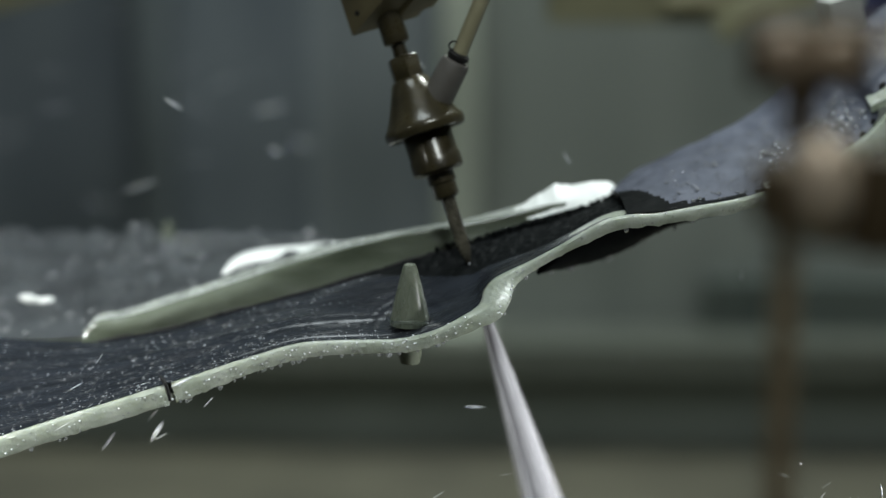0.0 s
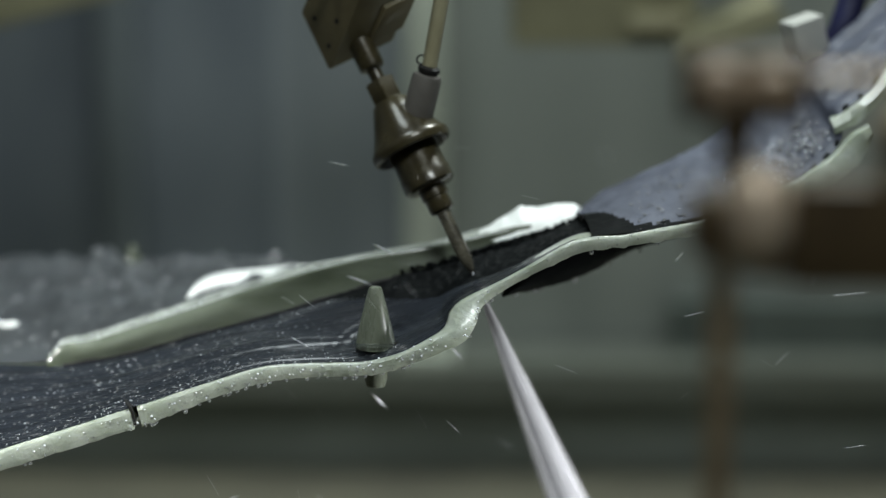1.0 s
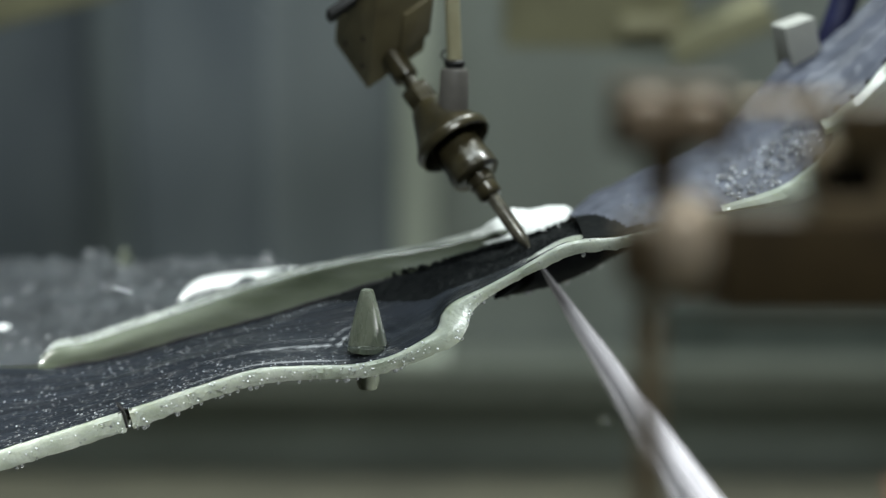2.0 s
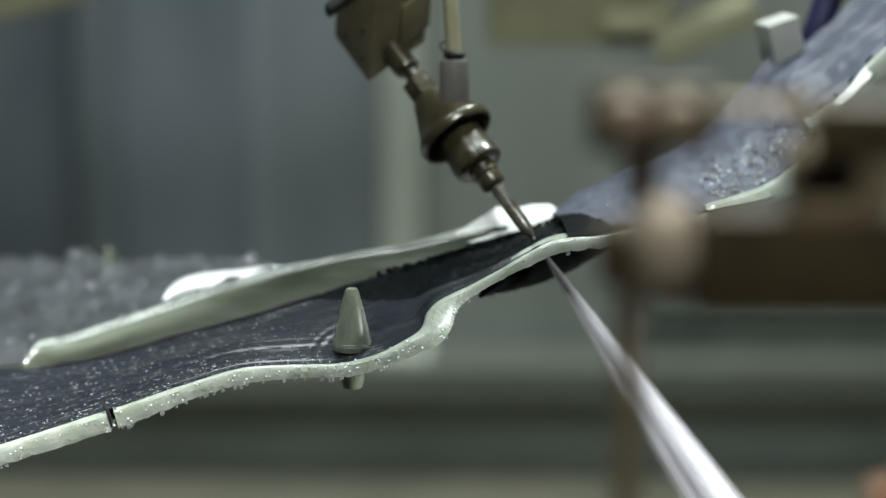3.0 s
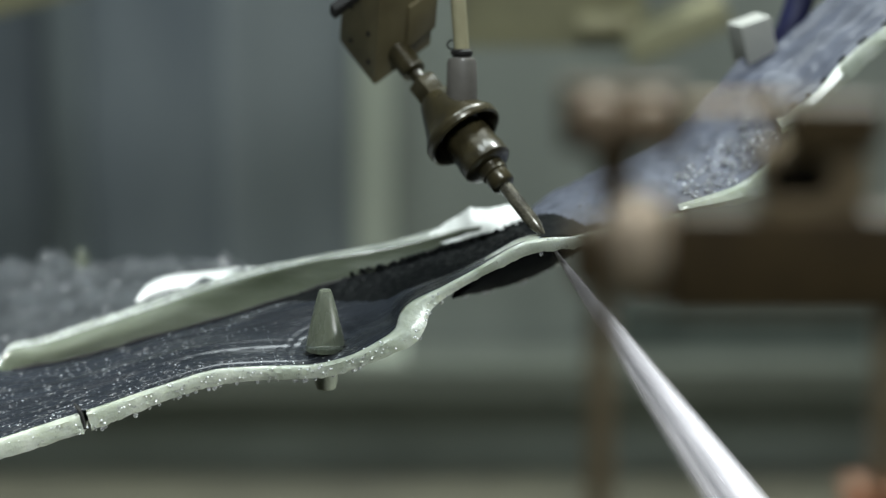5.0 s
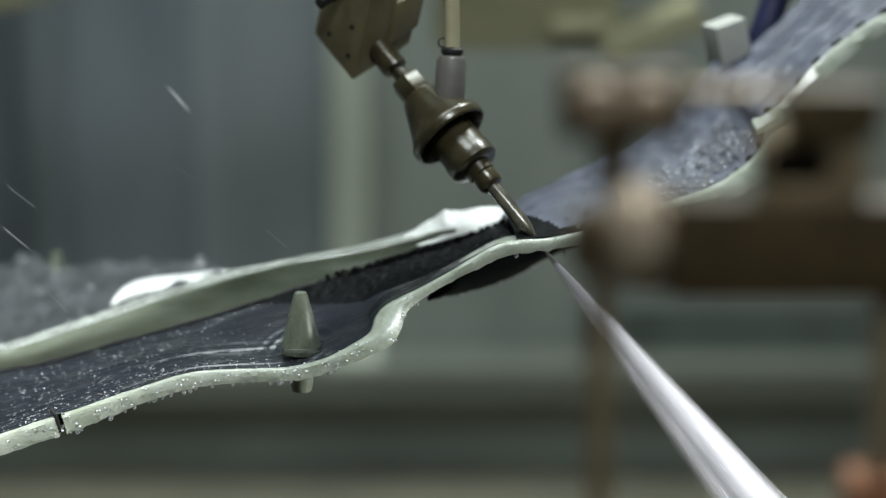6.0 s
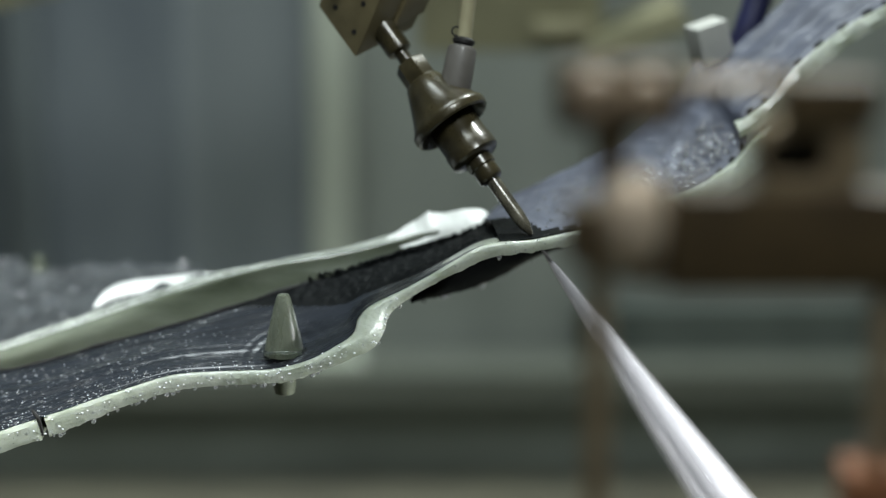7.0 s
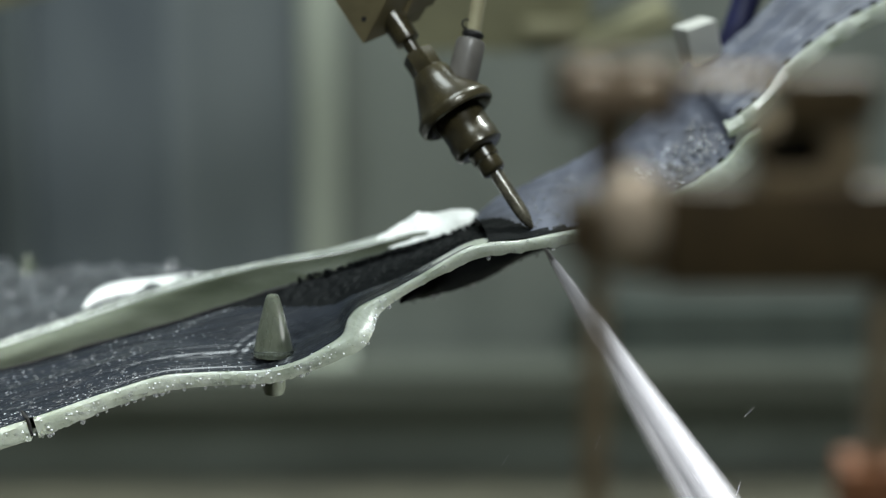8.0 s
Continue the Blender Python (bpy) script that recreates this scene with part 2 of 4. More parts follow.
def bead(bm, p, r, flat=0.7, n=7):
    """A low-poly drop of water."""
    top = bm.verts.new((p[0], p[1], p[2] + r * flat))
    low = bm.verts.new((p[0], p[1], p[2] - r * flat))
    rings = []
    for h, k in ((0.62, 0.75), (0.0, 1.0), (-0.62, 0.75)):
        rings.append([bm.verts.new((p[0] + r * k * math.cos(6.283 * i / n), p[1] + r * k * math.sin(6.283 * i / n), p[2] + h * r * flat)) for i in range(n)])
    for i in range(n):
        j = (i + 1) % n
        bm.faces.new((top, rings[0][i], rings[0][j]))
        bm.faces.new((low, rings[2][j], rings[2][i]))
        for a, b in zip(rings, rings[1:]):
            bm.faces.new((a[i], b[i], b[j], a[j]))


def grain(p, s, seed=0.0):
    return noise.noise(Vector((p[0] * s + seed, p[1] * s, p[2] * s)))


# ---- the cabin ----
def cabin():
    def slab(name, label, mat, *b):
        bm = bmesh.new()
        box(bm, *b)
        return tagged(part(name, bm, mat, None, smooth=False), label, name.split("_")[0], kind="structure")
    slab("wall_back_dark", "blue-grey wet steel back wall of the cutting cabin", WALL_L, -1.3, -0.155, 0.80, 0.84, -0.30, 1.3)
    # paler sheet stands in for a gradual brightening of the wall
    slab("wall_back_middle", "stretch of back wall painted paler where it brightens towards the post", WALL_M, -0.155, -0.038, 0.806, 0.84, -0.30, 1.3)
    slab("wall_back_pale", "green-grey wet steel back wall sheet", WALL_R, -0.038, 1.3, 0.81, 0.84, -0.30, 1.3)
    # added dark sheet: the wall's downward darkening put into its colour
    slab("splash_panel", "added dark sheet standing in for shade low on the back wall", SHADE_STEEL, 0.147, 1.3, 0.788, 0.81, -0.278, -0.239)
    # assumed walls and ceiling out of view, kept dark against bounced light
    slab("wall_side_west", "unseen side wall, dark to cut bounced light", SHELL, -1.34, -1.3, -1.9, 0.84, -0.6, 1.3)
    slab("wall_side_east", "unseen side wall, dark to cut bounced light", SHELL, 1.3, 1.34, -1.9, 0.84, -0.6, 1.3)
    slab("wall_front", "unseen front wall, dark to cut bounced light", SHELL, -1.3, 1.3, -1.94, -1.9, -0.6, 1.3)
    slab("ceiling", "unseen ceiling, dark to cut bounced light", SHELL, -1.34, 1.34, -1.94, 0.84, 1.3, 1.34)
    slab("floor", "brown silty wet tank floor", GRIME, -1.34, 1.34, -1.94, 0.84, -0.64, -0.6)


    slab("tank_ledge", "pale wet steel ledge along the tank wall", LEDGE, -1.3, 1.3, 0.745, 0.80, -0.300, -0.278)
    slab("tank_wall", "dark wet tank wall under the ledge", TANK, -1.3, 1.3, 0.785, 0.84, -0.6, -0.300)
    slab("silt_bank", "brown wet silt bank on the tank floor", GRIME, -1.3, 1.3, 0.2, 0.785, -0.6, -0.372)


cabin()


# invented casings for the lamps, none of them in view
def lamp_housing(label, at, aim, sx, sy):
    ob = holder("light_fixture", label, "light fixture", "cabin lights", "structure", look(at, aim))
    bm = bmesh.new()
    box(bm, -sx / 2 - 0.012, sx / 2 + 0.012, -sy / 2 - 0.012, sy / 2 + 0.012, 0.004, 0.034, 0.006)
    part("housing", bm, POST_DULL, ob)
    bm = bmesh.new()
    lathe(bm, [(0.008, 0.03), (0.008, 0.06), (0.02, 0.064), (0.02, 0.07)], 16)
    part("bracket", bm, SHELL, ob)


lamp_housing("long unseen ceiling light added to wash the back wall", (0.06, 0.42, 1.24), (-0.03, 0.5, 0), 1.7, 0.4)
lamp_housing("small added light out of view", (0.42, 0.50, 1.0), (0.0, 0.03, 0), 0.10, 0.10)
lamp_housing("small added light out of view", (-0.72, -0.40, 0.42), (-0.27, 0.0, -0.08), 0.12, 0.12)
lamp_housing("unseen ceiling light beamed at the jet and clamp", (0.20, -0.78, 1.14), (0.075, 0.0, -0.03), 0.4, 0.3)


# casing of the added low fill lamp
lamp_housing("small added light out of view", (0.78, -0.22, -0.05), (0.09, 0.0, -0.110), 0.05, 0.05)


def upright(name, label, x, w, mat, y=0.772):
    ob = holder(name, label, "post", kind="structure")
    bm = bmesh.new()
    box(bm, x - w / 2, x + w / 2, y - 0.018, y + 0.018, -0.272, 1.29, 0.006)
    part("tube", bm, mat, ob)
    bm = bmesh.new()
    box(bm, x - w * 0.75, x + w * 0.75, y - 0.024, y + 0.024, -0.278, -0.268, 0.002)
    part("foot_plate", bm, mat, ob)


upright("post_1", "pale painted square steel post before the back wall", -0.041, 0.029, POST)
upright("post_2", "blue-grey steel post before the back wall", -0.27, 0.026, POST_DULL)


def overhead_beam():
    ob = holder("overhead_beam", "faded yellow steel channel beam of the gantry", "beam", kind="structure")
    bm = bmesh.new()
    box(bm, 0.02, 0.135, 0.48, 0.54, 0.010, 0.10, 0.003)
    part("web", bm, BEAM, ob)
    bm = bmesh.new()
    box(bm, -0.032, 0.034, -0.03, 0.03, -0.009, 0.009, 0.002, Matrix.Translation(Vector((153.2, 490.0, 21.6)) / 1000) @ pose(0, 0, 0, 0, -22, 0))
    part("flange", bm, BEAM, ob)
    bm = bmesh.new()
    box(bm, 0.092, 0.128, 0.463, 0.479, 0.022, 0.031, 0.002)
    part("bracket_plate", bm, HOSE, ob, "pale worn plate on the beam")
    bm = bmesh.new()
    box(bm, 0.03, 0.2, 0.5, 0.53, 0.099, 1.3)
    part("hanger", bm, BEAM, ob)
    ob = holder("cross_beam", "dark olive steel beam crossing below the ceiling", "beam", kind="structure")
    bm = bmesh.new()
    box(bm, -0.8, 0.5, 0, 0.05, 0.0, 0.06, 0.004, Matrix.Translation(Vector((-291.5, 450.0, 26.1)) / 1000) @ pose(0, 0, 0, 0, -14.7, 0))
    part("web", bm, BEAM, ob)


overhead_beam()

# ---- the moulded panel being trimmed (curves in millimetres) ----
FRONT = [(-259.0, -22.0, -102.9), (-194.7, -16.0, -82.8), (-150.1, -12.0, -69.0), (-120.3, -9.0, -59.5), (-95.6, -6.0, -52.6), (-75.6, -6.0, -50.8), (-51.4, -7.0, -49.7), (-35.7, -8.0, -45.8), (-23.6, -7.0, -39.9), (-15.1, -4.0, -34.6), (-12.5, 1.0, -28.7), (-6.7, 3.0, -23.4), (6.5, 4.0, -17.2), (20.9, 4.0, -9.2), (39.0, 5.0, 1.3), (50.0, 6.5, 4.0), (63.3, 9.5, 4.1), (79.0, 14.0, 6.0), (101.0, 20.0, 8.7), (114.0, 28.0, 10.4)]
EDGE_LOW = [(-259.4, -23.0, -113.1), (-194.9, -17.0, -92.4), (-147.7, -13.0, -77.8), (-119.2, -10.0, -67.0), (-95.6, -7.0, -59.9), (-75.7, -7.0, -57.3), (-51.4, -8.5, -55.8), (-35.7, -9.5, -52.3), (-19.6, -10.0, -45.7), (-6.4, -9.0, -39.8), (-1.0, -6.0, -32.7), (0.7, -2.0, -27.4), (8.5, 2.0, -21.3), (21.9, 3.0, -13.6), (40.0, 4.0, -4.8), (51.2, 5.5, -1.9), (64.3, 8.5, -1.1), (80.3, 13.0, 0.4), (102.0, 19.0, 3.3), (115.0, 27.0, 5.2)]
FOOT = [(-272.1, 45.0, -64.7), (-202.8, 36.0, -65.2), (-176.9, 36.0, -62.8), (-156.2, 37.0, -58.5), (-125.0, 38.0, -49.7), (-94.0, 40.0, -41.7), (-57.9, 44.0, -31.0), (-37.3, 47.0, -25.3), (-16.6, 50.0, -20.2), (4.2, 54.0, -14.8), (22.4, 60.0, -11.2), (50.4, 74.0, -3.5)]
RIM_T = 0.0084


def panel():
    ob = holder("trim_panel", "wet black moulded trim panel with a freshly cut cream foam edge", "trim panel")
    n, k = 300, 96
    foot = Vector((-45.6, 4.0, -44.1)) / 1000
    f, b = even(FRONT[:16], n), even(FOOT, n)
    # film face between the cut edge and the foot of the ridge, creased along its length
    rows = []
    for i in range(n):
        row = []
        d = b[i] - f[i]
        drift = 1.2 * grain((i * 0.012, 0, 0), 1)
        for j in range(k):
            v = (j / (k - 1)) ** 1.7
            p = f[i] + d * v
            dish = -0.0026 * math.exp(-((p[0] + 0.035) / 0.045) ** 2) * math.sin(math.pi * min(1, v * 1.25)) ** 2 if v < 0.8 else 0
            crease = abs(math.sin(v * 21 + drift)) ** 6 * 0.0005 * math.exp(-((v - 0.2) / 0.2) ** 2) * (0.5 + grain((i * 0.02, v * 4, 1), 1))
            away = math.hypot(p[0] - foot.x, p[1] - foot.y)
            ripple = 0.00016 * math.sin(away * 1300 + 2.5 * grain(p, 90)) * math.exp(-((away - 0.014) / 0.007) ** 2)
            fine = ripple + 0.0001 * grain((i * 0.03, v * 26, 4), 1) + 0.0005 * grain((i * 0.01, v * 5, 7), 1)
            line = v + 0.02 * grain((i * 0.008, 3, 0), 1)
            groove = sum(h * math.exp(-((line - at + tilt * i / n) / wd) ** 2) for h, at, tilt, wd in ((-0.0008, 0.62, 0.5, 0.016), (0.0006, 0.58, 0.5, 0.02), (-0.0005, 0.40, 0.1, 0.012), (0.0005, 0.78, 0.55, 0.02), (-0.0005, 0.93, 0.3, 0.014), (0.0004, 0.30, 0.02, 0.014)))
            calm = max(0.0, min(1.0, (-0.02 - p[0]) / 0.10))
            crease *= 0.2 + 0.8 * calm
            ribs = groove * min(1, v * 6) * (v < 0.97) + (v < 0.3) * 0.0007 * math.exp(-((v - 0.075) / 0.02) ** 2) + 0.0005 * math.exp(-((v - 0.14) / 0.014) ** 2)
            row.append((p[0], p[1], p[2] + dish + (crease + fine) * min(1, v * 10) + ribs * calm))
        rows.append(row)
    bm = bmesh.new()
    # the film gives way to felt on a ragged slant behind the stud
    def felt_start(i):
        u = max(0.0, min(1.0, (i / n - 0.56) / 0.36))
        return k - 1 - (k - 46) * u * u * (3 - 2 * u) + 2.5 * grain((i * 0.11, 5, 0), 1)

    def patch(name, mat, label, keep, move):
        bm = bmesh.new()
        vs = {}
        for i in range(n - 1):
            for j in range(k - 1):
                if keep(i, j):
                    ring = ((i, j), (i + 1, j), (i + 1, j + 1), (i, j + 1))
                    for q in ring:
                        if q not in vs:
                            vs[q] = bm.verts.new(move(*q))
                    bm.faces.new([vs[q] for q in ring])
        part(name, bm, mat, ob, label)

    def fluffed(i, j):
        x, y, z = rows[i][j]
        rise = max(0.0, min(1.0, (j - felt_start(i)) / 6))
        return x, y, z + rise * (0.0004 + 0.0011 * grain((x, y, z), 300) + 0.0008 * grain((x, y, z), 800, 3))
    patch("film_face", SKIN, "wet black film face with beaded water", lambda i, j: j < felt_start(i), lambda i, j: rows[i][j])
    patch("felt_slope", BELLY, "soaked black felt slope below the ridge", lambda i, j: j >= felt_start(i), fluffed)
    # cut foam edge in two lengths, parted by a split
    f2, low = spline(FRONT, 460) / 1000, spline(EDGE_LOW, 460) / 1000
    near, far = f2[:, 0] < SPLIT - 0.0007, f2[:, 0] > SPLIT + 0.0005
    for pick in (near, far):
        sec = []
        span, lows = f2[pick], low[pick]
        for i, (p, q) in enumerate(zip(span, lows)):
            pad = 0.10 + 0.22 * math.exp(-((i - len(span) * 0.43) / 30) ** 2) * (pick is far)
            o = (0.0006 * grain(p, 150, 3) + 0.0003 * grain(p, 480, 9)) * (0.4 if p[0] > 0.01 else 1.0)
            drip = 0.0011 * max(0, grain(p, 200, 5)) + 0.0003 * grain(p, 600, 2)
            e = 0.0014 * max(0, 1 - min(i, len(span) - 1 - i) / 2)
            lip = p + (q - p) * pad + np.array((0, -0.0012 - 0.006 * (pad - 0.1), 0.0006 * (pad > 0.2)))
            face = lambda u: lip + (q - lip) * u
            sec.append([tuple(p + (0, 0.012, -0.0010)), tuple(p + (0, 0.0005, -0.0002)), tuple((p + lip) / 2 + (0, 0, 0.0002 + o)), tuple(lip + (0, e, 0)), tuple(face(0.12) + (0, -0.0006 - o + e, 0)),
                        tuple(face(0.4) + (0, -0.0009 + o + e, 0)), tuple(face(0.75) + (0, -0.0007 - o + e, 0)), tuple(q + (0, 0, -drip)), tuple(q + (0, 0.002, -0.0003)), tuple(q + (0, 0.014, 0))])
        bm = bmesh.new()
        vs = loft(bm, sec)
        bm.faces.new(vs[0])
        bm.faces.new(vs[-1])
        part("foam_edge", bm, FOAM, ob, "cream foam cut edge with hanging drops")
    # dark strip drawn along the crack for the shade in its gap
    bm = bmesh.new()
    q = by_x(FRONT[:8], np.array([SPLIT]))[0]
    sweep(bm, [tuple(q + np.array(o)) for o in ((-0.0036, 0.006, 0.0014), (-0.002, 0.002, 0.0011), (-0.0004, -0.0006, 0.0003), (0.0006, -0.0006, -0.003), (0.0012, 0.0, -0.008))], 0.0007, 8, lambda u: 1.2 - 0.6 * abs(u - 0.4))
    part("crack_strip", bm, DARK, ob, "dark strip standing in for the shaded crack at the split")
    # underside of the sheet
    under = [[(f[i][0], f[i][1] + 0.010, f[i][2] - RIM_T * 0.95)] + [tuple(f[i] + (b[i] - f[i]) * v + np.array((0, 0, -RIM_T))) for v in (0.4, 0.7, 1.0)] for i in range(n)]
    bm = bmesh.new()
    loft(bm, under)
    part("underside", bm, SKIN, ob)
    return ob, rows, low


SPLIT = -0.1525
PANEL, FILM_ROWS, RIM_LINE = panel()


RIDGE_ROWS, BACK_ROWS = [], []


def ridge():
    """Raised cream foam strip along the back of the film face."""
    crest = [(-198.0, 36.0, -62.0), (-190.9, 36.0, -57.7), (-174.2, 37.0, -55.3), (-150.8, 38.0, -48.6), (-125.0, 40.0, -40.6), (-99.2, 42.0, -32.0), (-73.4, 45.0, -24.8), (-47.6, 48.0, -18.6), (-21.8, 52.0, -15.4), (4.2, 56.0, -9.9), (25.1, 62.0, -6.6), (43.6, 70.0, -4.2), (46.9, 73.0, -4.9)]
    foot = [(-198.0, 35.0, -64.4), (-191.0, 35.0, -64.4), (-174.3, 36.0, -62.3), (-151.0, 37.0, -56.9), (-125.0, 38.0, -49.7), (-99.2, 40.0, -43.0), (-73.5, 43.0, -35.8), (-47.6, 46.0, -28.3), (-21.8, 50.0, -21.8), (4.2, 55.0, -15.3), (25.1, 61.0, -10.6), (43.7, 70.0, -6.9), (46.9, 73.0, -5.4)]
    back = [(-197.1, 40.0, -61.0), (-191.1, 46.0, -55.2), (-176.3, 52.0, -53.1), (-152.9, 55.0, -45.8), (-126.7, 57.0, -37.4), (-100.5, 59.0, -29.0), (-74.4, 62.0, -22.3), (-48.3, 66.0, -18.0), (-22.1, 70.0, -14.1), (4.2, 75.0, -8.1), (20.1, 78.0, -1.2), (41.5, 85.0, 0.5), (47.2, 80.0, -3.3)]
    n = 150
    c, f, b = even(crest, n), even(foot, n), even(back, n)
    # raise the crest to fit the camera's view; 0.25 is the sight slope
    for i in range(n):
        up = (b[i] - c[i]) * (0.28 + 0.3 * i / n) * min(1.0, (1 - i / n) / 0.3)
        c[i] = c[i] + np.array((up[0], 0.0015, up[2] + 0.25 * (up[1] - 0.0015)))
    rows, tops = [], []
    for i in range(n):
        r = lambda q, s: np.array((0, 0, 0.0005 * grain(q, s) + 0.0003 * grain(q, 3 * s, 5)))
        rough = lambda q: np.array((0, 0, 0.0007 * grain(q, 260) + 0.0006 * grain(q, 620, 5))) * (1.3 - i / n)
        q1, q2 = c[i] * 0.7 + b[i] * 0.3, c[i] * 0.3 + b[i] * 0.7
        up = c[i] - f[i]
        bend = -0.0026 + 0.0029 * min(1, max(0, (i / n - 0.12) / 0.4))
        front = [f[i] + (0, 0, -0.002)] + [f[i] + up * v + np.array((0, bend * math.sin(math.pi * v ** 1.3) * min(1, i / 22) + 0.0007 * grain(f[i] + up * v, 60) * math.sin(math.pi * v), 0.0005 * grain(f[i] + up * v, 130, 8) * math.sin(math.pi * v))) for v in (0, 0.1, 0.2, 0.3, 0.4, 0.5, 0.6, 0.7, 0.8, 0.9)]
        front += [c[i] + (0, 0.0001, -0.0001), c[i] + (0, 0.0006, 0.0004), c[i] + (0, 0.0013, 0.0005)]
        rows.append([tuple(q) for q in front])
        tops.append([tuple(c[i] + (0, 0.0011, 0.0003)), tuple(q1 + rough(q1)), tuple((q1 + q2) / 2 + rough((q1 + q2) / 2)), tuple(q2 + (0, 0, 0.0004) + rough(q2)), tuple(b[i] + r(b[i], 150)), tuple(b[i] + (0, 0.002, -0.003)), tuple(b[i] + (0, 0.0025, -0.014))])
    RIDGE_ROWS.extend(tops)
    for name, mesh, mat, label in (("foam_ridge", rows, RIDGE_FOAM, "smooth wet greenish foam ridge, darkened as if in shade"), ("ridge_top", tops, ROUGH_FOAM, "rough cut top of the foam ridge")):
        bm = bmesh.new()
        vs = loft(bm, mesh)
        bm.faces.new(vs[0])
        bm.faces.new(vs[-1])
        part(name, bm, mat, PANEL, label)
    # thin dark strip for the shadow line at the ridge's foot
    seam = by_x(FOOT, np.linspace(-0.19, -0.03, 110))
    bm = bmesh.new()
    sweep(bm, [tuple(q + np.array((0, -0.0004, 0.0003 + 0.0004 * grain(q, 120)))) for q in seam], 0.0007, 8, lambda u: 1.0 + 0.4 * math.sin(u * 37))
    part("foot_shadow_line", bm, DARK, PANEL, "dark strip standing in for the shadow line along the ridge")
    # lump of the ridge foam, its overexposure put into a whiter colour
    tops = even([(-3.7, 67.0, -10.5), (4.2, 70.0, -6.9), (12.1, 72.0, -2.6), (19.0, 74.0, 1.6), (22.5, 75.0, 1.0), (31.0, 77.0, 1.3), (43.6, 81.0, 2.0), (47.8, 84.0, -1.0)], 50)
    lows = even([(-4.2, 63.0, -10.0), (6.8, 57.0, -10.7), (17.2, 59.0, -9.1), (26.4, 62.0, -7.1), (35.6, 65.0, -5.7), (43.6, 69.0, -4.5), (48.0, 74.0, -3.5)], 50)
    rows = []
    for i in range(50):
        d = tops[i] - lows[i]
        edge = math.sin(math.pi * min(1, (i + 0.5) / 50)) ** 0.4
        rows.append([tuple(lows[i] + (0, 0.004, -0.002))] + [tuple(lows[i] + d * v + np.array((0, -0.0018 * edge * math.sin(math.pi * v), 0.0006 * edge * math.sin(math.pi * v) + 0.0012 * grain(lows[i] + d * v, 130) * v + 0.0005 * grain(lows[i] + d * v, 420)))) for v in np.linspace(0, 1, 8)] + [tuple(tops[i] + (0, 0.004, -0.006))])
    bm = bmesh.new()
    loft(bm, rows)
    part("foam_lump", bm, LIT_FOAM, PANEL, "foam lump at the end of the ridge, painted blown-out white")


ridge()


def felt_fringe():
    rng = random.Random(5)
    bm = bmesh.new()
    line = by_x(FOOT, np.linspace(-0.034, 0.046, 150))
    for k, p in enumerate(line):
        for _ in range(min(6, 1 + k // 12)):
            q = p + np.array((rng.gauss(0, 0.0008), -0.0015 * rng.random(), rng.uniform(-0.001, 0.0022) + 0.001 * grain(p, 150)))
            bead(bm, q, rng.uniform(0.0004, 0.0012), rng.uniform(0.6, 1.6), 6)
    tagged(part("felt_fringe", bm, BELLY, PANEL, "ragged black felt along the foot of the ridge"), kind="stuff")


felt_fringe()


def back_sheet():
    """Felt-faced rear of the panel behind the ridge, with a pale bump and a short white strip."""
    near = [(-273.5, 50.0, -68.3), (-205.3, 50.0, -67.8), (-195.5, 55.0, -63.8), (-167.0, 60.0, -55.4), (-127.7, 65.0, -41.8), (-85.6, 70.0, -29.4)]
    far = [(-309.3, 210.0, -56.6), (-232.3, 210.0, -57.5), (-205.7, 210.0, -58.8), (-179.0, 210.0, -58.8), (-142.9, 205.0, -57.5), (-95.3, 200.0, -58.7)]
    n = 90
    a, b = even(near, n), even(far, n)
    rows = []
    for i in range(n):
        row = []
        for j in range(30):
            v = j / 29
            p = a[i] + (b[i] - a[i]) * v
            h = 0.004 * max(0, grain(p, 70)) + 0.009 * max(0, grain(p, 95, 2)) * v + 0.003 * grain(p, 220, 4) * v
            row.append((p[0], p[1], p[2] + h * min(1, 4 * v)))
        rows.append(row + [(b[i][0], b[i][1] + 0.004, b[i][2] - 0.02)])
    BACK_ROWS.extend(rows)
    bm = bmesh.new()
    loft(bm, rows)
    part("felt_back", bm, GREY_FELT, PANEL, "grey felted rear face of the panel")
    # bump and short bar, burnt-out brightness painted in white
    bm = bmesh.new()
    lo = [(-140.2, 85.0, -48.6), (-137.0, 90.0, -43.4), (-130.7, 95.0, -40.0), (-120.4, 100.0, -38.9), (-104.6, 105.0, -38.6), (-91.3, 110.0, -38.4), (-72.1, 110.0, -38.0)]
    q = even(lo, 40)
    loft(bm, [[tuple(p + (0, -0.006, -0.016)), tuple(p + (0, -0.004, -0.003)), tuple(p + (0, 0.0, 0.0004 * grain(p, 300))), tuple(p + (0, 0.012, -0.001)), tuple(p + (0, 0.02, -0.016))] for p in q])
    part("foam_bump", bm, LIT_FOAM, PANEL, "cream foam bump behind the ridge, painted blown-out white")
    bm = bmesh.new()
    q = even([(-238.7, 100.0, -62.3), (-230.1, 100.0, -64.0), (-222.0, 100.0, -64.8), (-212.7, 100.0, -65.1)], 16)
    sweep(bm, [tuple(p) for p in q], 0.0022, 8, lambda u: 0.7 + 0.5 * math.sin(u * 9) ** 2)
    part("blown_out_bar", bm, LIT_FOAM, PANEL, "short white bar for a blown-out spot on the rear face")


back_sheet()


ARM_ROWS, HANG_LINE = [], []


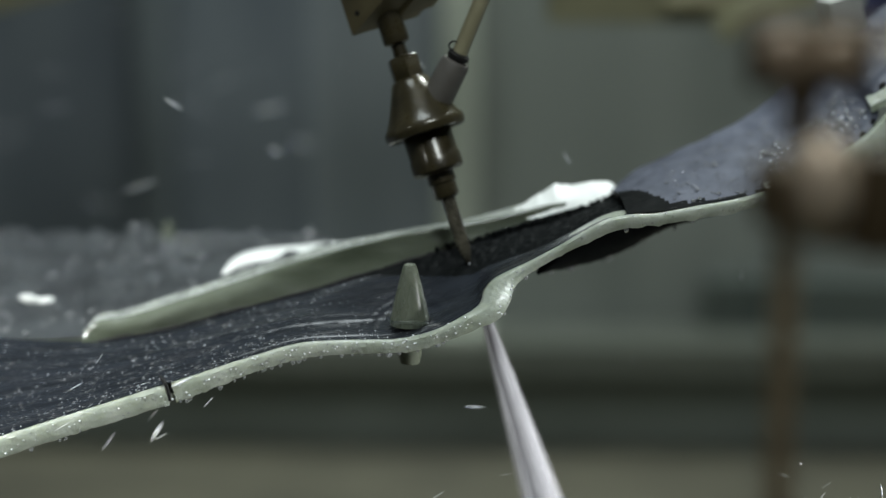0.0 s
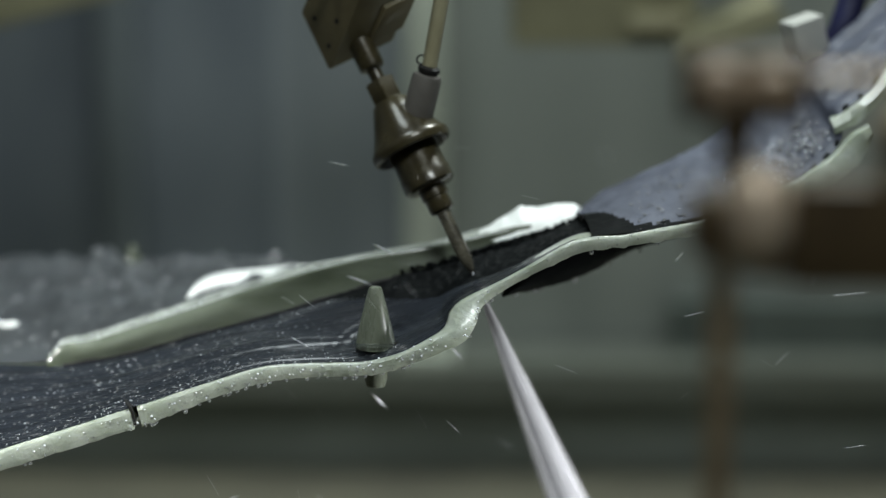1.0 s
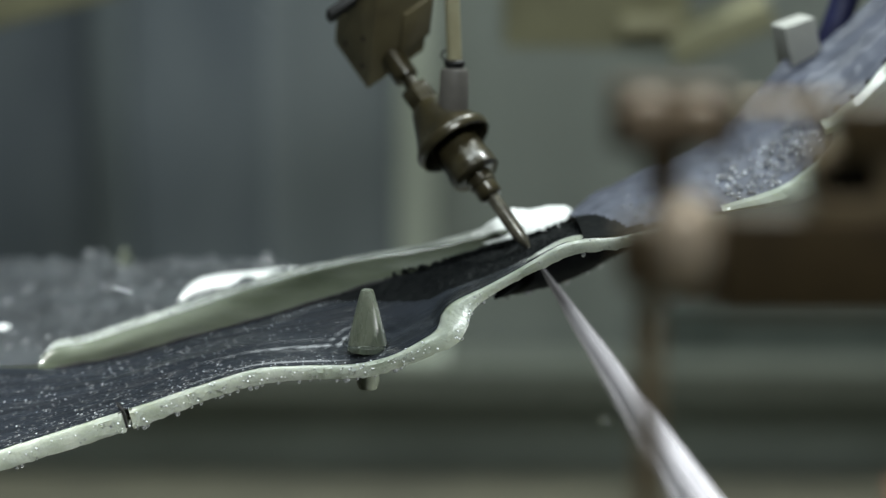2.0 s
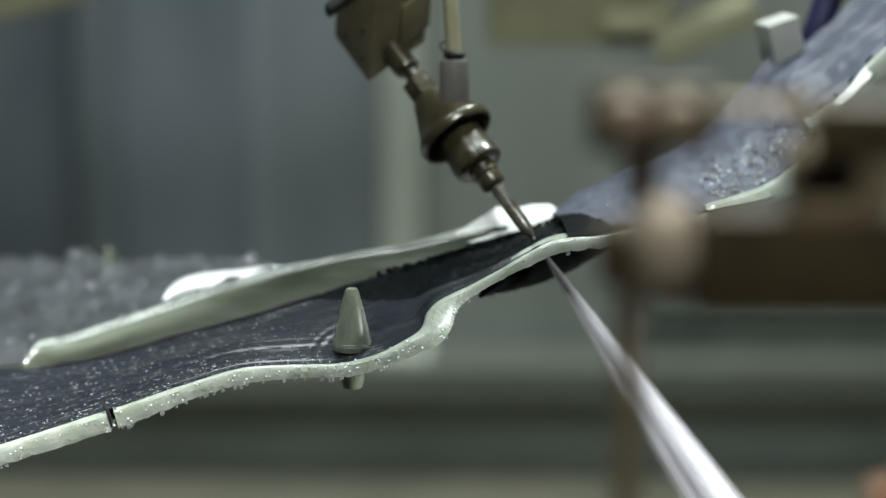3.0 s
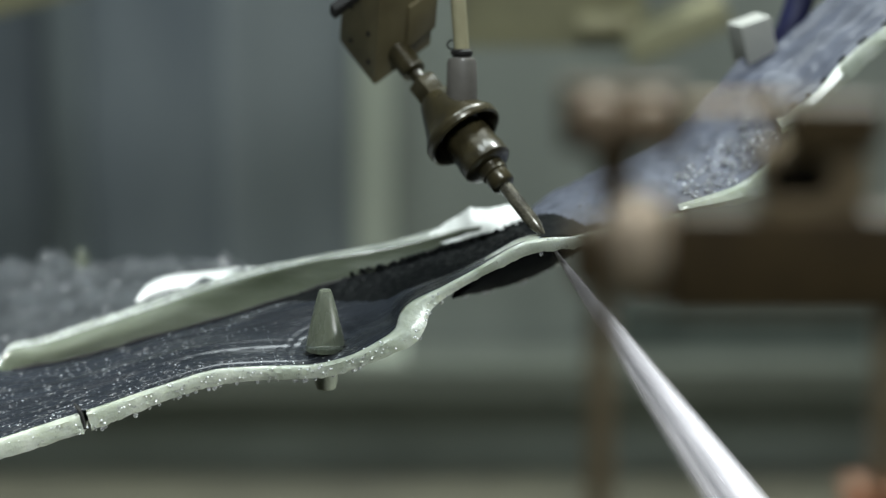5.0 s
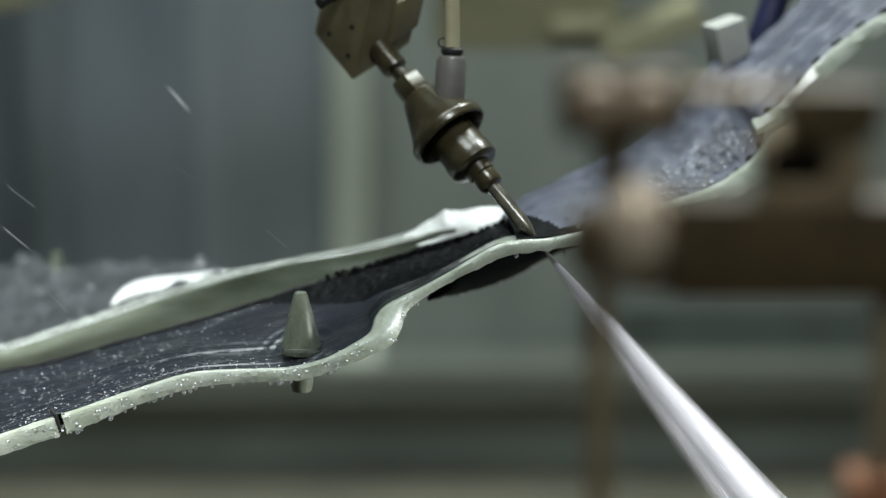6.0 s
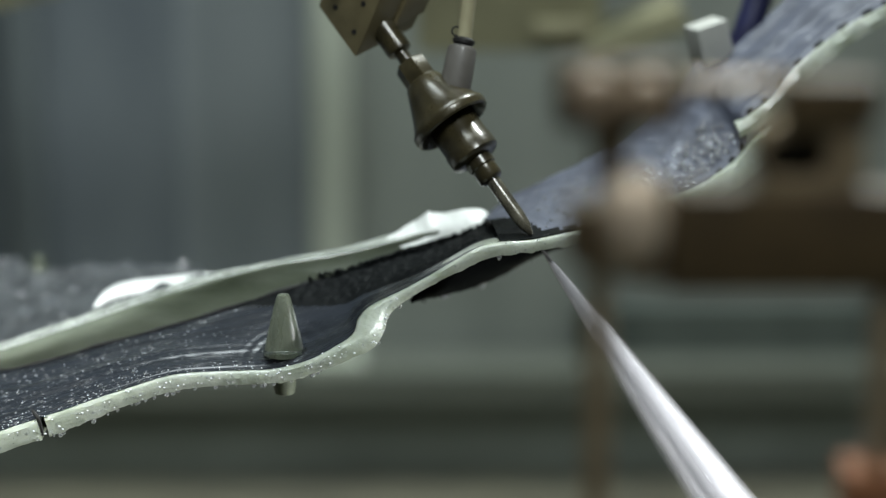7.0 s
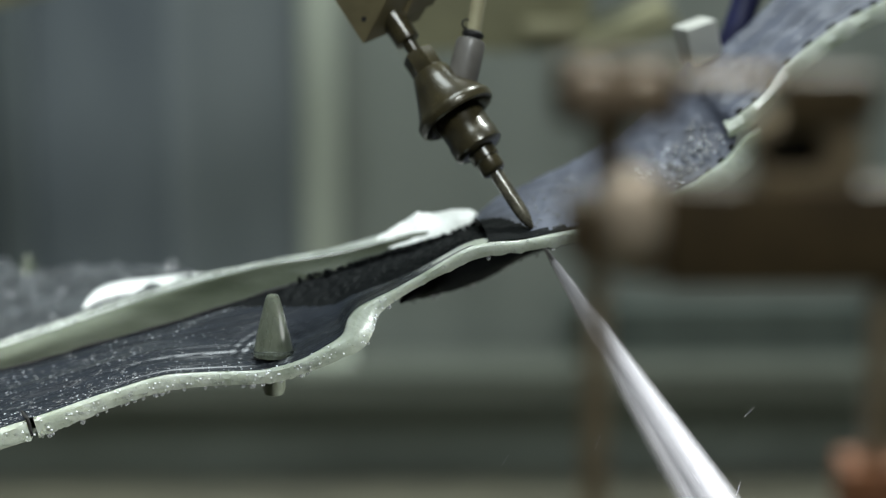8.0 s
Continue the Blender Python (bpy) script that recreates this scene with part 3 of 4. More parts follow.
def ribbon():
    """Far felt-faced arm of the panel that climbs away."""
    lower = [(49.9, 6.0, 4.4), (63.8, 9.5, 4.8), (79.0, 14.0, 6.0), (101.0, 20.0, 8.7), (123.5, 34.0, 11.4), (142.6, 46.0, 17.9), (156.4, 56.0, 26.2), (166.2, 64.0, 36.4), (165.7, 68.0, 46.2), (180.1, 75.0, 57.3), (192.4, 82.0, 70.1), (214.4, 92.0, 85.1), (239.1, 100.0, 96.4), (270.8, 115.0, 108.9)]
    upper = [(45.2, 78.0, -1.7), (57.5, 88.0, 5.8), (73.6, 91.0, 12.7), (89.4, 94.0, 19.7), (103.2, 98.0, 26.0), (113.8, 102.0, 31.7), (127.6, 106.0, 42.4), (138.5, 110.0, 52.5), (148.1, 114.0, 62.2), (160.6, 118.0, 66.1), (173.0, 122.0, 73.9), (193.8, 130.0, 92.0), (213.7, 140.0, 111.1), (239.1, 150.0, 131.6)]
    n = 130
    a, b = spline(lower, n) / 1000, spline(upper, n) / 1000
    rows = []
    for i in range(n):
        row = []
        for j in range(22):
            v = j / 21
            p = a[i] + (b[i] - a[i]) * v
            far = min(1, max(0, (i - 50) / 30))
            h = 0.003 * math.sin(math.pi * v) + 0.0010 * grain(p, 140) + 0.0005 * grain(p, 420) + (0.0018 * math.sin(13 * v + 1) + 0.0009 * math.sin(27 * v + 2 * grain((i * 0.03, 2, 0), 1))) * far
            hollow = -0.003 * math.exp(-((i - 55) / 14) ** 2 - ((v - 0.3) / 0.2) ** 2)
            row.append((p[0], p[1], p[2] + (h + hollow) * min(1, 6 * v)))
        row += [(b[i][0], b[i][1] + 0.004, b[i][2] - 0.012)]
        rows.append(row)
    ARM_ROWS.extend(rows)
    for name, mat, label, dark in (("felt_arm", FELT, "blue-grey felted arm of the panel", False), ("film_tongue", BELLY, "wet black film running out along the arm", True)):
        bm = bmesh.new()
        vs = [[bm.verts.new(p) for p in r] for r in rows]
        for i in range(n - 1):
            for j in range(len(rows[0]) - 1):
                reach = 10 * max(0.0, 1 - i / 14) + 3.0 * max(0.0, 1 - i / 32) + 1.2 * grain((i * 0.4, 7, 0), 1)
                if (j < reach) == dark:
                    bm.faces.new((vs[i][j], vs[i][j + 1], vs[i + 1][j + 1], vs[i + 1][j]))
        bmesh.ops.delete(bm, geom=[v for v in bm.verts if not v.link_faces], context="VERTS")
        part(name, bm, mat, PANEL, label)
    for tops, lows in (([(112.0, 26.0, 12.5), (138.1, 41.0, 17.4), (151.8, 50.0, 23.8), (161.8, 55.0, 30.4), (170.7, 60.0, 38.6), (178.6, 63.0, 42.2)], [(113.1, 26.0, 11.2), (142.0, 40.0, 11.4), (158.3, 48.0, 16.1), (167.8, 53.0, 22.1), (174.7, 58.0, 27.1), (180.3, 63.0, 37.4)]),
                       ([(161.0, 66.0, 44.2), (170.5, 70.0, 49.8), (180.1, 75.0, 57.3), (192.4, 82.0, 70.1), (214.4, 92.0, 85.1), (239.1, 100.0, 96.4), (270.8, 115.0, 108.9)], [(162.8, 64.0, 38.8), (175.1, 68.0, 43.8), (184.4, 73.0, 51.9), (198.8, 80.0, 64.3), (220.1, 90.0, 79.1), (244.8, 98.0, 90.0), (274.0, 110.0, 102.9)])):
        p, q = spline(tops, 60) / 1000, spline(lows, 60) / 1000
        bm = bmesh.new()
        vs = loft(bm, [[tuple(p[i] + (0, 0.006, 0.0003)), tuple(p[i] + (0, -0.001, 0.0004 * grain(p[i], 300))), tuple((p[i] + q[i]) / 2 + (0.0012 * grain(p[i], 160), -0.002, 0)),
                        tuple(q[i] + (0.001 * grain(q[i], 120), 0, 0.001 * grain(q[i], 150))), tuple(q[i] + (0, 0.012, 0))] for i in range(60)])
        bm.faces.new(vs[0])
        bm.faces.new(vs[-1])
        part("arm_foam_edge", bm, FOAM, PANEL, "torn cream foam edge of the climbing arm")
    # dark belly hanging behind the cut edge
    top = [(10.5, 34.7, -29.5), (24.6, 36.7, -19.5), (40.0, 38.7, -10.7), (58.1, 42.8, -7.7), (76.5, 49.0, -6.6), (92.3, 53.0, -5.5)]
    low = [(11.3, 34.7, -31.1), (24.8, 42.8, -30.4), (40.4, 46.9, -27.4), (53.5, 51.0, -22.6), (69.2, 55.1, -15.4), (92.6, 57.1, -8.0)]
    p, q = even(top, 50), even(low, 50)
    rows = []
    for i in range(50):
        d = q[i] - p[i]
        rows.append([tuple(p[i] + d * v + np.array((0, -0.004 * math.sin(math.pi * v), 0.0006 * grain(p[i] + d * v, 250)))) for v in np.linspace(0, 1, 7)] + [tuple(q[i] + (0, 0.02, 0.004))])
    bm = bmesh.new()
    loft(bm, rows)
    HANG_LINE.extend(q)
    part("belly", bm, BELLY, PANEL, "wet black belly hanging behind the cut edge")


ribbon()


def stud(name, label, base, height, r0, r1, tail):
    ob = holder(name, label, "stud", "fixture studs", m=Matrix.Translation(Vector(base) / 1000))
    bm = bmesh.new()
    lathe(bm, [(r0 * 1.04, -0.002), (r0 * 1.02, 0.0), (r0 * 0.95, 0.003), (r0 * 0.75 + r1 * 0.25, height * 0.3), (r0 * 0.3 + r1 * 0.7, height * 0.7), (r1, height * 0.95), (r1 * 0.8, height), (r1 * 0.3, height * 1.005)], 28)
    for v in bm.verts:
        v.co.x += 0.0003 * grain(v.co, 220)
    part("cone", bm, STUD, ob, "translucent cream cone")
    bm = bmesh.new()
    lathe(bm, [(r0 * 0.62, -0.002), (r0 * 0.6, -tail * 0.8), (r0 * 0.5, -tail * 0.95), (r0 * 0.2, -tail)], 24)
    part("tail", bm, STUD, ob, "wet grey-green lower end below the panel")
    bm = bmesh.new()
    sweep(bm, [(1.16 * r0 * math.cos(a), 1.16 * r0 * math.sin(a), 0.0008 + 0.0005 * math.sin(3 * a)) for a in np.linspace(0, 2 * math.pi, 40)], 0.09 * r0, 8)
    part("water_ring", bm, WATER, ob, "ring of water at the foot")
    return ob


stud("stud", "pale cream conical stud through the wet black panel", (-45.6, 4.0, -44.1), 0.0252, 0.0086, 0.0032, 0.021)
stud("stud", "small pale conical stud on the felted panel", (-178.7, 190.0, -58.5), 0.012, 0.005, 0.002, 0.01)

# ---- the cutting head; local z runs up its axis from the nozzle's mouth ----
U = 0.00025


def cutting_head():
    ob = holder("cutting_head", "dirty olive steel water-jet cutting head with a grey rubber boot", "cutting head")

    def turned(name, prof, mat, n=36, label="", m=None):
        bm = bmesh.new()
        lathe(bm, [(r * U, z * U) for r, z in prof], n, m)
        return part(name, bm, mat, ob, label)
    turned("focus_tube", [(3, 0), (5, 3), (11, 22), (13, 40), (13, 132)], TUBE, 28, "slim worn tube with a tapered mouth")
    turned("collar", [(16, 122), (21, 125), (23, 128), (23, 150), (26, 153), (26, 172), (22, 176)], NOZZLE, 28)
    turned("nozzle_body", [(30, 170), (42, 172), (47, 177), (47, 200), (45, 203), (45, 250), (41, 262)], NOZZLE, 40)
    turned("splash_bell", [(40, 296), (54, 290), (66, 252), (69, 245), (73, 248), (75, 256), (74, 264), (68, 271), (57, 292), (43, 324), (34, 346), (27, 352)], NOZZLE, 44, "bell-shaped steel splash guard")
    turned("hex_neck", [(27, 340), (30, 344), (30, 388), (27, 392), (16, 394)], NOZZLE, 6)
    turned("pressure_pipe", [(13, 385), (13, 425)], NOZZLE, 20)
    turned("gland", [(16, 416), (23, 419), (24, 424), (24, 505)], NOZZLE, 28)
    boot = Matrix.Translation((12 * U, 0, 272 * U)) @ pose(0, 0, 0, 0, 47, 0)
    turned("rubber_boot", [(25, 0), (28, 8), (28, 60), (27, 110), (24, 117), (18, 119)], BOOT, 32, "grey rubber boot over the hose end", boot)
    turned("hose_nipple", [(17, 112), (17, 122), (20, 124), (20, 130), (14, 134)], DARK, 24, "", boot)
    return ob


HEAD = cutting_head()


def head_block():
    """Beige wrist block on the pressure pipe, sheared to fit the camera's view, with its shaft and bolt holes."""
    side, rise, axis = Vector((0.8, 0.6, 0)), Vector((0.888, -0.256, 0.385)), Vector((0, 0, 1))
    base = Vector((-69.5, -28.8, 454.0)) * U
    skew = Matrix((side, rise, axis)).transposed().to_4x4()
    skew.translation = base
    bm = bmesh.new()
    box(bm, 0, 130 * U, 0, 260 * U, 0, 122 * U, 5 * U, skew)
    body = part("wrist_block", bm, BLOCK, HEAD, "beige coated wrist block with bolt holes")
    out = axis.cross(rise).normalized()
    if out.dot(side) > 0:
        out = -out
    # flat black discs, colour stands in for the shade in bolt holes
    for r, z in ((32, 24), (30, 84), (84, 30), (96, 88), (150, 52)):
        bm = bmesh.new()
        at = skew @ Vector((0, r * U, z * U))
        lathe(bm, [(5 * U, -1.5 * U), (5 * U, 1.0 * U)], 12, Matrix.Translation(at) @ out.to_track_quat("Z", "Y").to_matrix().to_4x4())
        part("bolt_hole_disc", bm, DARK, body)
    bm = bmesh.new()
    box(bm, 66 * U, 132 * U, 40 * U, 120 * U, -8 * U, 3 * U, 2 * U, skew)
    part("cover_plate", bm, BLOCK, body)
    bm = bmesh.new()
    shaft = Matrix.Translation(skew @ Vector((65 * U, 240 * U, 56 * U))) @ rise.to_track_quat("Z", "Y").to_matrix().to_4x4()
    lathe(bm, [(62 * U, 0), (66 * U, 6 * U), (66 * U, 180 * U), (50 * U, 190 * U), (50 * U, 1700 * U)], 36, shaft)
    part("wrist_shaft", bm, BLOCK, HEAD, "beige robot wrist shaft")
    bm = bmesh.new()
    box(bm, -60 * U, 4 * U, 128 * U, 146 * U, 60 * U, 78 * U, 3 * U, skew)
    part("cable_clip", bm, DARK, HEAD)
    bm = bmesh.new()
    p0 = Vector((12 * U, 0, 272 * U)) + Euler((0, radians(47), 0)).to_matrix() @ Vector((0, 0, 128 * U))
    way = Vector((0.69, -0.04, 0.73)) * U
    path = spline([tuple(p0 + way * d + Vector((0, 0, -0.00006)) * d * d * U) for d in (0, 30, 80, 180, 360, 700)], 40)
    sweep(bm, [tuple(p) for p in path], 14 * U, 16)
    hose = part("supply_hose", bm, HOSE, HEAD, "yellowed supply hose")
    bm = bmesh.new()
    left, above = Vector((-0.53, -0.654, 0.534)), Vector((0.716, -0.004, 0.705))
    ring = [p0 + way * 14 + (left * (17 + 8 * math.cos(a)) + above * 8 * math.sin(a)) * U for a in np.linspace(-2.6, 2.9, 26)]
    sweep(bm, [tuple(p) for p in ring], 1.7 * U, 8)
    part("wire_tie", bm, DARK, hose, "loose dark wire loop")


head_block()


def water_jet():
    """White jet below the mouth: a fine core and thousands of thin streaks about it."""
    ob = holder("water_jet", "white high-pressure water jet spreading below the panel", "water jet")
    bm = bmesh.new()
    lathe(bm, [(1.6 * U, 4 * U), (1.9 * U, -40 * U), (3 * U, -75 * U), (5 * U, -150 * U), (9 * U, -300 * U), (14 * U, -500 * U), (20 * U, -760 * U), (1 * U, -800 * U)], 32)
    part("jet_core", bm, SPRAY, ob)
    for veil, mat in zip((0.32, 0.42, 0.52, 0.62, 0.72, 0.83, 0.95, 1.08), VEILS):
        bm = bmesh.new()
        lathe(bm, [((1.8 + 4.5 * veil * math.tanh(d / 80) + 0.078 * d * veil) * U, (-30 - d) * U) for d in (0, 15, 40, 80, 140, 220, 330, 460, 600, 780)], 40, cap=False)
        part("jet_veil", bm, mat, ob)
    rng = random.Random(4)
    bm = bmesh.new()
    for _ in range(700):
        z = -70 - 640 * rng.random() ** 0.8
        spread = (3 + 0.075 * (-z - 50)) * abs(rng.gauss(0, 0.5))
        a = rng.random() * 2 * math.pi
        x, y = spread * math.cos(a), spread * math.sin(a)
        ln, w = rng.uniform(30, 90), rng.uniform(0.2, 0.55)
        k = 1 - ln / (-z + 60)
        m = [bm.verts.new(Vector(q) * U) for q in ((x, y, z), (x * k + w, y * k, z + ln * .5), (x * k, y * k + w, z + ln * .5), (x * k - w, y * k - w, z + ln * .5), (x * k * k, y * k * k, z + ln))]
        for i in range(3):
            bm.faces.new((m[0], m[1 + i], m[1 + (i + 1) % 3]))
            bm.faces.new((m[4], m[1 + (i + 1) % 3], m[1 + i]))
    tagged(part("jet_mist", bm, VEILS[1], ob), kind="stuff")
    return ob


JET = water_jet()


# ---- brass clamp unit close to the lens ----
def clamp_unit():
    ob = holder("clamp_unit", "brown brass clamp unit with ball joint, eyelet and arm", "clamp")
    S = 0.000168

    def piece(name, make, label="", mat=BRASS):
        bm = bmesh.new()
        make(bm)
        return part(name, bm, mat, ob, label)
    tilt = pose(0, 0, 0, 0, 0, 0)

    def at(x, z, y=0.0):
        return tilt @ Matrix.Translation((x * S, y, z * S))
    flat = Euler((radians(90), 0, 0)).to_matrix().to_4x4()
    # knuckle in paler brass, for the highlight it should catch
    piece("ball_joint", lambda bm: lathe(bm, [(10 * S, -128 * S), (34 * S, -124 * S), (52 * S, -106 * S), (64 * S, -74 * S), (66 * S, -40 * S), (65 * S, -10 * S), (58 * S, 12 * S), (40 * S, 36 * S), (26 * S, 43 * S), (6 * S, 44 * S)], 40, at(10, 0)), "rounded brass knuckle, paled to stand in for its highlight", HIGHLIGHT_BRASS)
    piece("arm", lambda bm: box(bm, 66 * S, 700 * S, -0.008, 0.008, -166 * S, 16 * S, 10 * S, tilt), "long dark bronze arm", ARM)
    piece("arm_head", lambda bm: box(bm, -104 * S, -46 * S, -0.010, 0.010, -112 * S, -8 * S, 12 * S, tilt), "", ARM)
    # added dark hexagon standing in for the knuckle's shaded underside
    piece("dark_underside", lambda bm: lathe(bm, [(40 * S, -150 * S), (46 * S, -146 * S), (46 * S, -118 * S), (38 * S, -112 * S)], 6, at(30, 0)), "", ARM)
    piece("neck", lambda bm: lathe(bm, [(30 * S, 36 * S), (28 * S, 70 * S), (34 * S, 100 * S), (40 * S, 128 * S)], 24, at(-30, 0)), "", ARM)
    piece("yoke", lambda bm: box(bm, -122 * S, 96 * S, 0.0, 0.014, 118 * S, 236 * S, 14 * S, tilt), "dark bronze yoke block", ARM)
    for x, r in ((-60, 46), (32, 40)):
        piece("yoke_knob", lambda bm: lathe(bm, [(8 * S, -0.007), (r * 0.8 * S, -0.006), (r * S, -0.003), (r * S, 0.002)], 32, at(x, 180) @ flat.inverted()), "rounded brass knob", KNOB)
    piece("tie_rod", lambda bm: sweep(bm, [tuple(tilt @ Vector((x * S, 0.004, 196 * S))) for x in (80, 180, 280)], 14 * S, 12))
    piece("upper_arm", lambda bm: box(bm, 262 * S, 430 * S, -0.008, 0.008, 130 * S, 212 * S, 10 * S, tilt), "", ARM)
    def eyelet(bm):
        n = 32
        rows = []
        for i in range(n):
            a = 2 * math.pi * i / n
            c, s = math.cos(a), math.sin(a)
            c, s = math.copysign(abs(c) ** 0.6, c), math.copysign(abs(s) ** 0.6, s)
            rows.append([tilt @ Vector(((x + r[0] * c) * S, y, (76 + r[1] * s) * S)) for x, r, y in ((318, (92, 68), -0.006), (318, (98, 72), -0.004), (318, (98, 72), 0.008), (288, (60, 38), 0.008), (288, (60, 38), -0.006))])
        loft(bm, rows + [rows[0]], True)
    piece("eyelet", eyelet, "brass eyelet with a dark plate behind its opening")
    # black plate in the opening, painted for the shade inside it
    piece("bore_plate", lambda bm: box(bm, 226 * S, 350 * S, 0.003, 0.007, 37 * S, 115 * S, 2 * S, tilt), "", DARK)
    piece("post", lambda bm: lathe(bm, [(24 * S, -3560 * S), (24 * S, -130 * S), (36 * S, -120 * S), (36 * S, -90 * S)], 24, at(-46, 0)), "brown round post")
    piece("rusty_lug", lambda bm: box(bm, 395 * S, 520 * S, -0.01, 0.01, -600 * S, -492 * S, 12 * S, tilt), "orange rusty lug", RUST)
    piece("lug_stem", lambda bm: box(bm, 440 * S, 480 * S, -0.006, 0.006, -494 * S, -140 * S, 4 * S, tilt))
    return ob


CLAMP = clamp_unit()


def far_fittings():
    ob = holder("cable_clip", "pale grey plastic cable clip on the far arm", "clip")
    bm = bmesh.new()
    box(bm, -0.0085, 0.0085, -0.007, 0.007, -0.0105, 0.0095, 0.001, Matrix.Translation(Vector((154.7, 120.0, 74.2)) / 1000) @ pose(0, 0, 0, 0, -14, 24))
    part("clip_body", bm, WHITE, ob)
    ob = holder("blue_hose", "navy blue hose beyond the panel", "hose")
    bm = bmesh.new()
    sweep(bm, [tuple(p) for p in even([(171.9, 160.0, 58.2), (178.4, 160.0, 72.3), (185.4, 165.0, 91.1), (198.8, 170.0, 123.9), (215.3, 180.0, 167.1)], 24)], 0.007, 14)
    part("hose_wall", bm, BLUE, ob)


far_fittings()


# ---- water lying on the panel ----
def water_beads():
    rng = random.Random(11)

    def lay(name, label, rows, count, i_range, j_range, size, power=2.5, mat=BEAD):
        bm = bmesh.new()
        for _ in range(count):
            i, j = rng.randrange(*i_range), rng.randrange(*j_range)
            p, q = Vector(rows[i][j]), Vector(rows[i + 1][j + 1])
            r = size[0] + (size[1] - size[0]) * rng.random() ** power
            bead(bm, p.lerp(q, rng.random()) + Vector((0, 0, 0.25 * r)), r)
        tagged(part(name, bm, mat), label, "water", kind="stuff")
    n = len(FILM_ROWS)
    lay("film_beads", "small water beads scattered over the black film", FILM_ROWS, 1150, (0, n // 2), (4, 92), (0.0002, 0.0008), 3.0)
    # white specks in place of lamp glints, on film, ridge, arm and rim
    lay("film_glints", "tiny white specks painted as glints over the black film", FILM_ROWS, 560, (0, int(n * 0.62)), (4, 92), (0.00016, 0.00042), 2.5, GLINT)
    lay("film_drops", "sparse water beads round the stud", FILM_ROWS, 220, (n // 2, int(n * 0.66)), (4, 92), (0.00018, 0.0007), 3.5)
    lay("felt_beads", "water drops on the soaked felt", BACK_ROWS, 260, (0, 86), (1, 28), (0.0006, 0.0022))
    lay("ridge_beads", "fine water beads on the foam ridge", RIDGE_ROWS, 600, (0, 90), (0, 4), (0.0002, 0.0006), 3.0)
    lay("ridge_glints", "tiny white specks painted as glints on the foam ridge", RIDGE_ROWS, 220, (0, 80), (0, 4), (0.0002, 0.00045), 2.5, GLINT)
    lay("arm_beads", "small water beads on the felted arm", ARM_ROWS, 420, (14, 60), (0, 16), (0.0003, 0.0012))
    lay("arm_bubbles", "cluster of large water beads in the hollow of the arm", ARM_ROWS, 130, (38, 68), (2, 10), (0.0010, 0.0021), 1.5)
    lay("arm_glints", "white specks painted as glints among the large beads", ARM_ROWS, 90, (38, 68), (2, 10), (0.0004, 0.0010), 1.5, GLINT)
    bm = bmesh.new()
    for p in RIM_LINE[RIM_LINE[:, 0] < 0.0]:
        if rng.random() < 0.35:
            bead(bm, (p[0], p[1] - 0.0012, p[2] + RIM_T * rng.uniform(0.1, 0.95)), rng.uniform(0.00025, 0.0006), 0.9)
    tagged(part("rim_glints", bm, GLINT), "white specks painted as glints on the cut foam edge", "water", kind="stuff")
    bm = bmesh.new()
    for p in RIM_LINE[::1]:
        for _ in range(rng.choice((0, 1, 1, 2) if p[0] < -0.02 else (0, 0, 0, 0, 1))):
            r = 0.0002 + 0.0006 * rng.random() ** 3
            bead(bm, (p[0], p[1] - 0.0008, p[2] + RIM_T * rng.uniform(0.0, 0.7)), r, 1.0)
        if rng.random() < (0.16 if p[0] < -0.02 else 0.03):
            r = 0.0006 + 0.0007 * rng.random()
            bead(bm, (p[0], p[1] + 0.001, p[2] - 0.8 * r), r, 1.3)
    for _ in range(18):
        p = HANG_LINE[rng.randrange(3, 44)]
        bead(bm, (p[0] + rng.gauss(0, 0.0005), p[1] - 0.0004, p[2] - 0.0004), rng.uniform(0.0005, 0.0012), 1.2)
    tagged(part("rim_drops", bm, BEAD), "clear drops hanging on the cut foam edge", "water", kind="stuff")


water_beads()


# ---- flying spray: single drops stretched along their way ----
def spray_drop():
    bm = bmesh.new()
    bead(bm, (0, 0, 0), 0.00065, 2.6, 6)
    return tagged(part("spray_drop", bm, SPRAY), "white flying water drop", "water drop", "flying spray drops")


DROP = spray_drop()
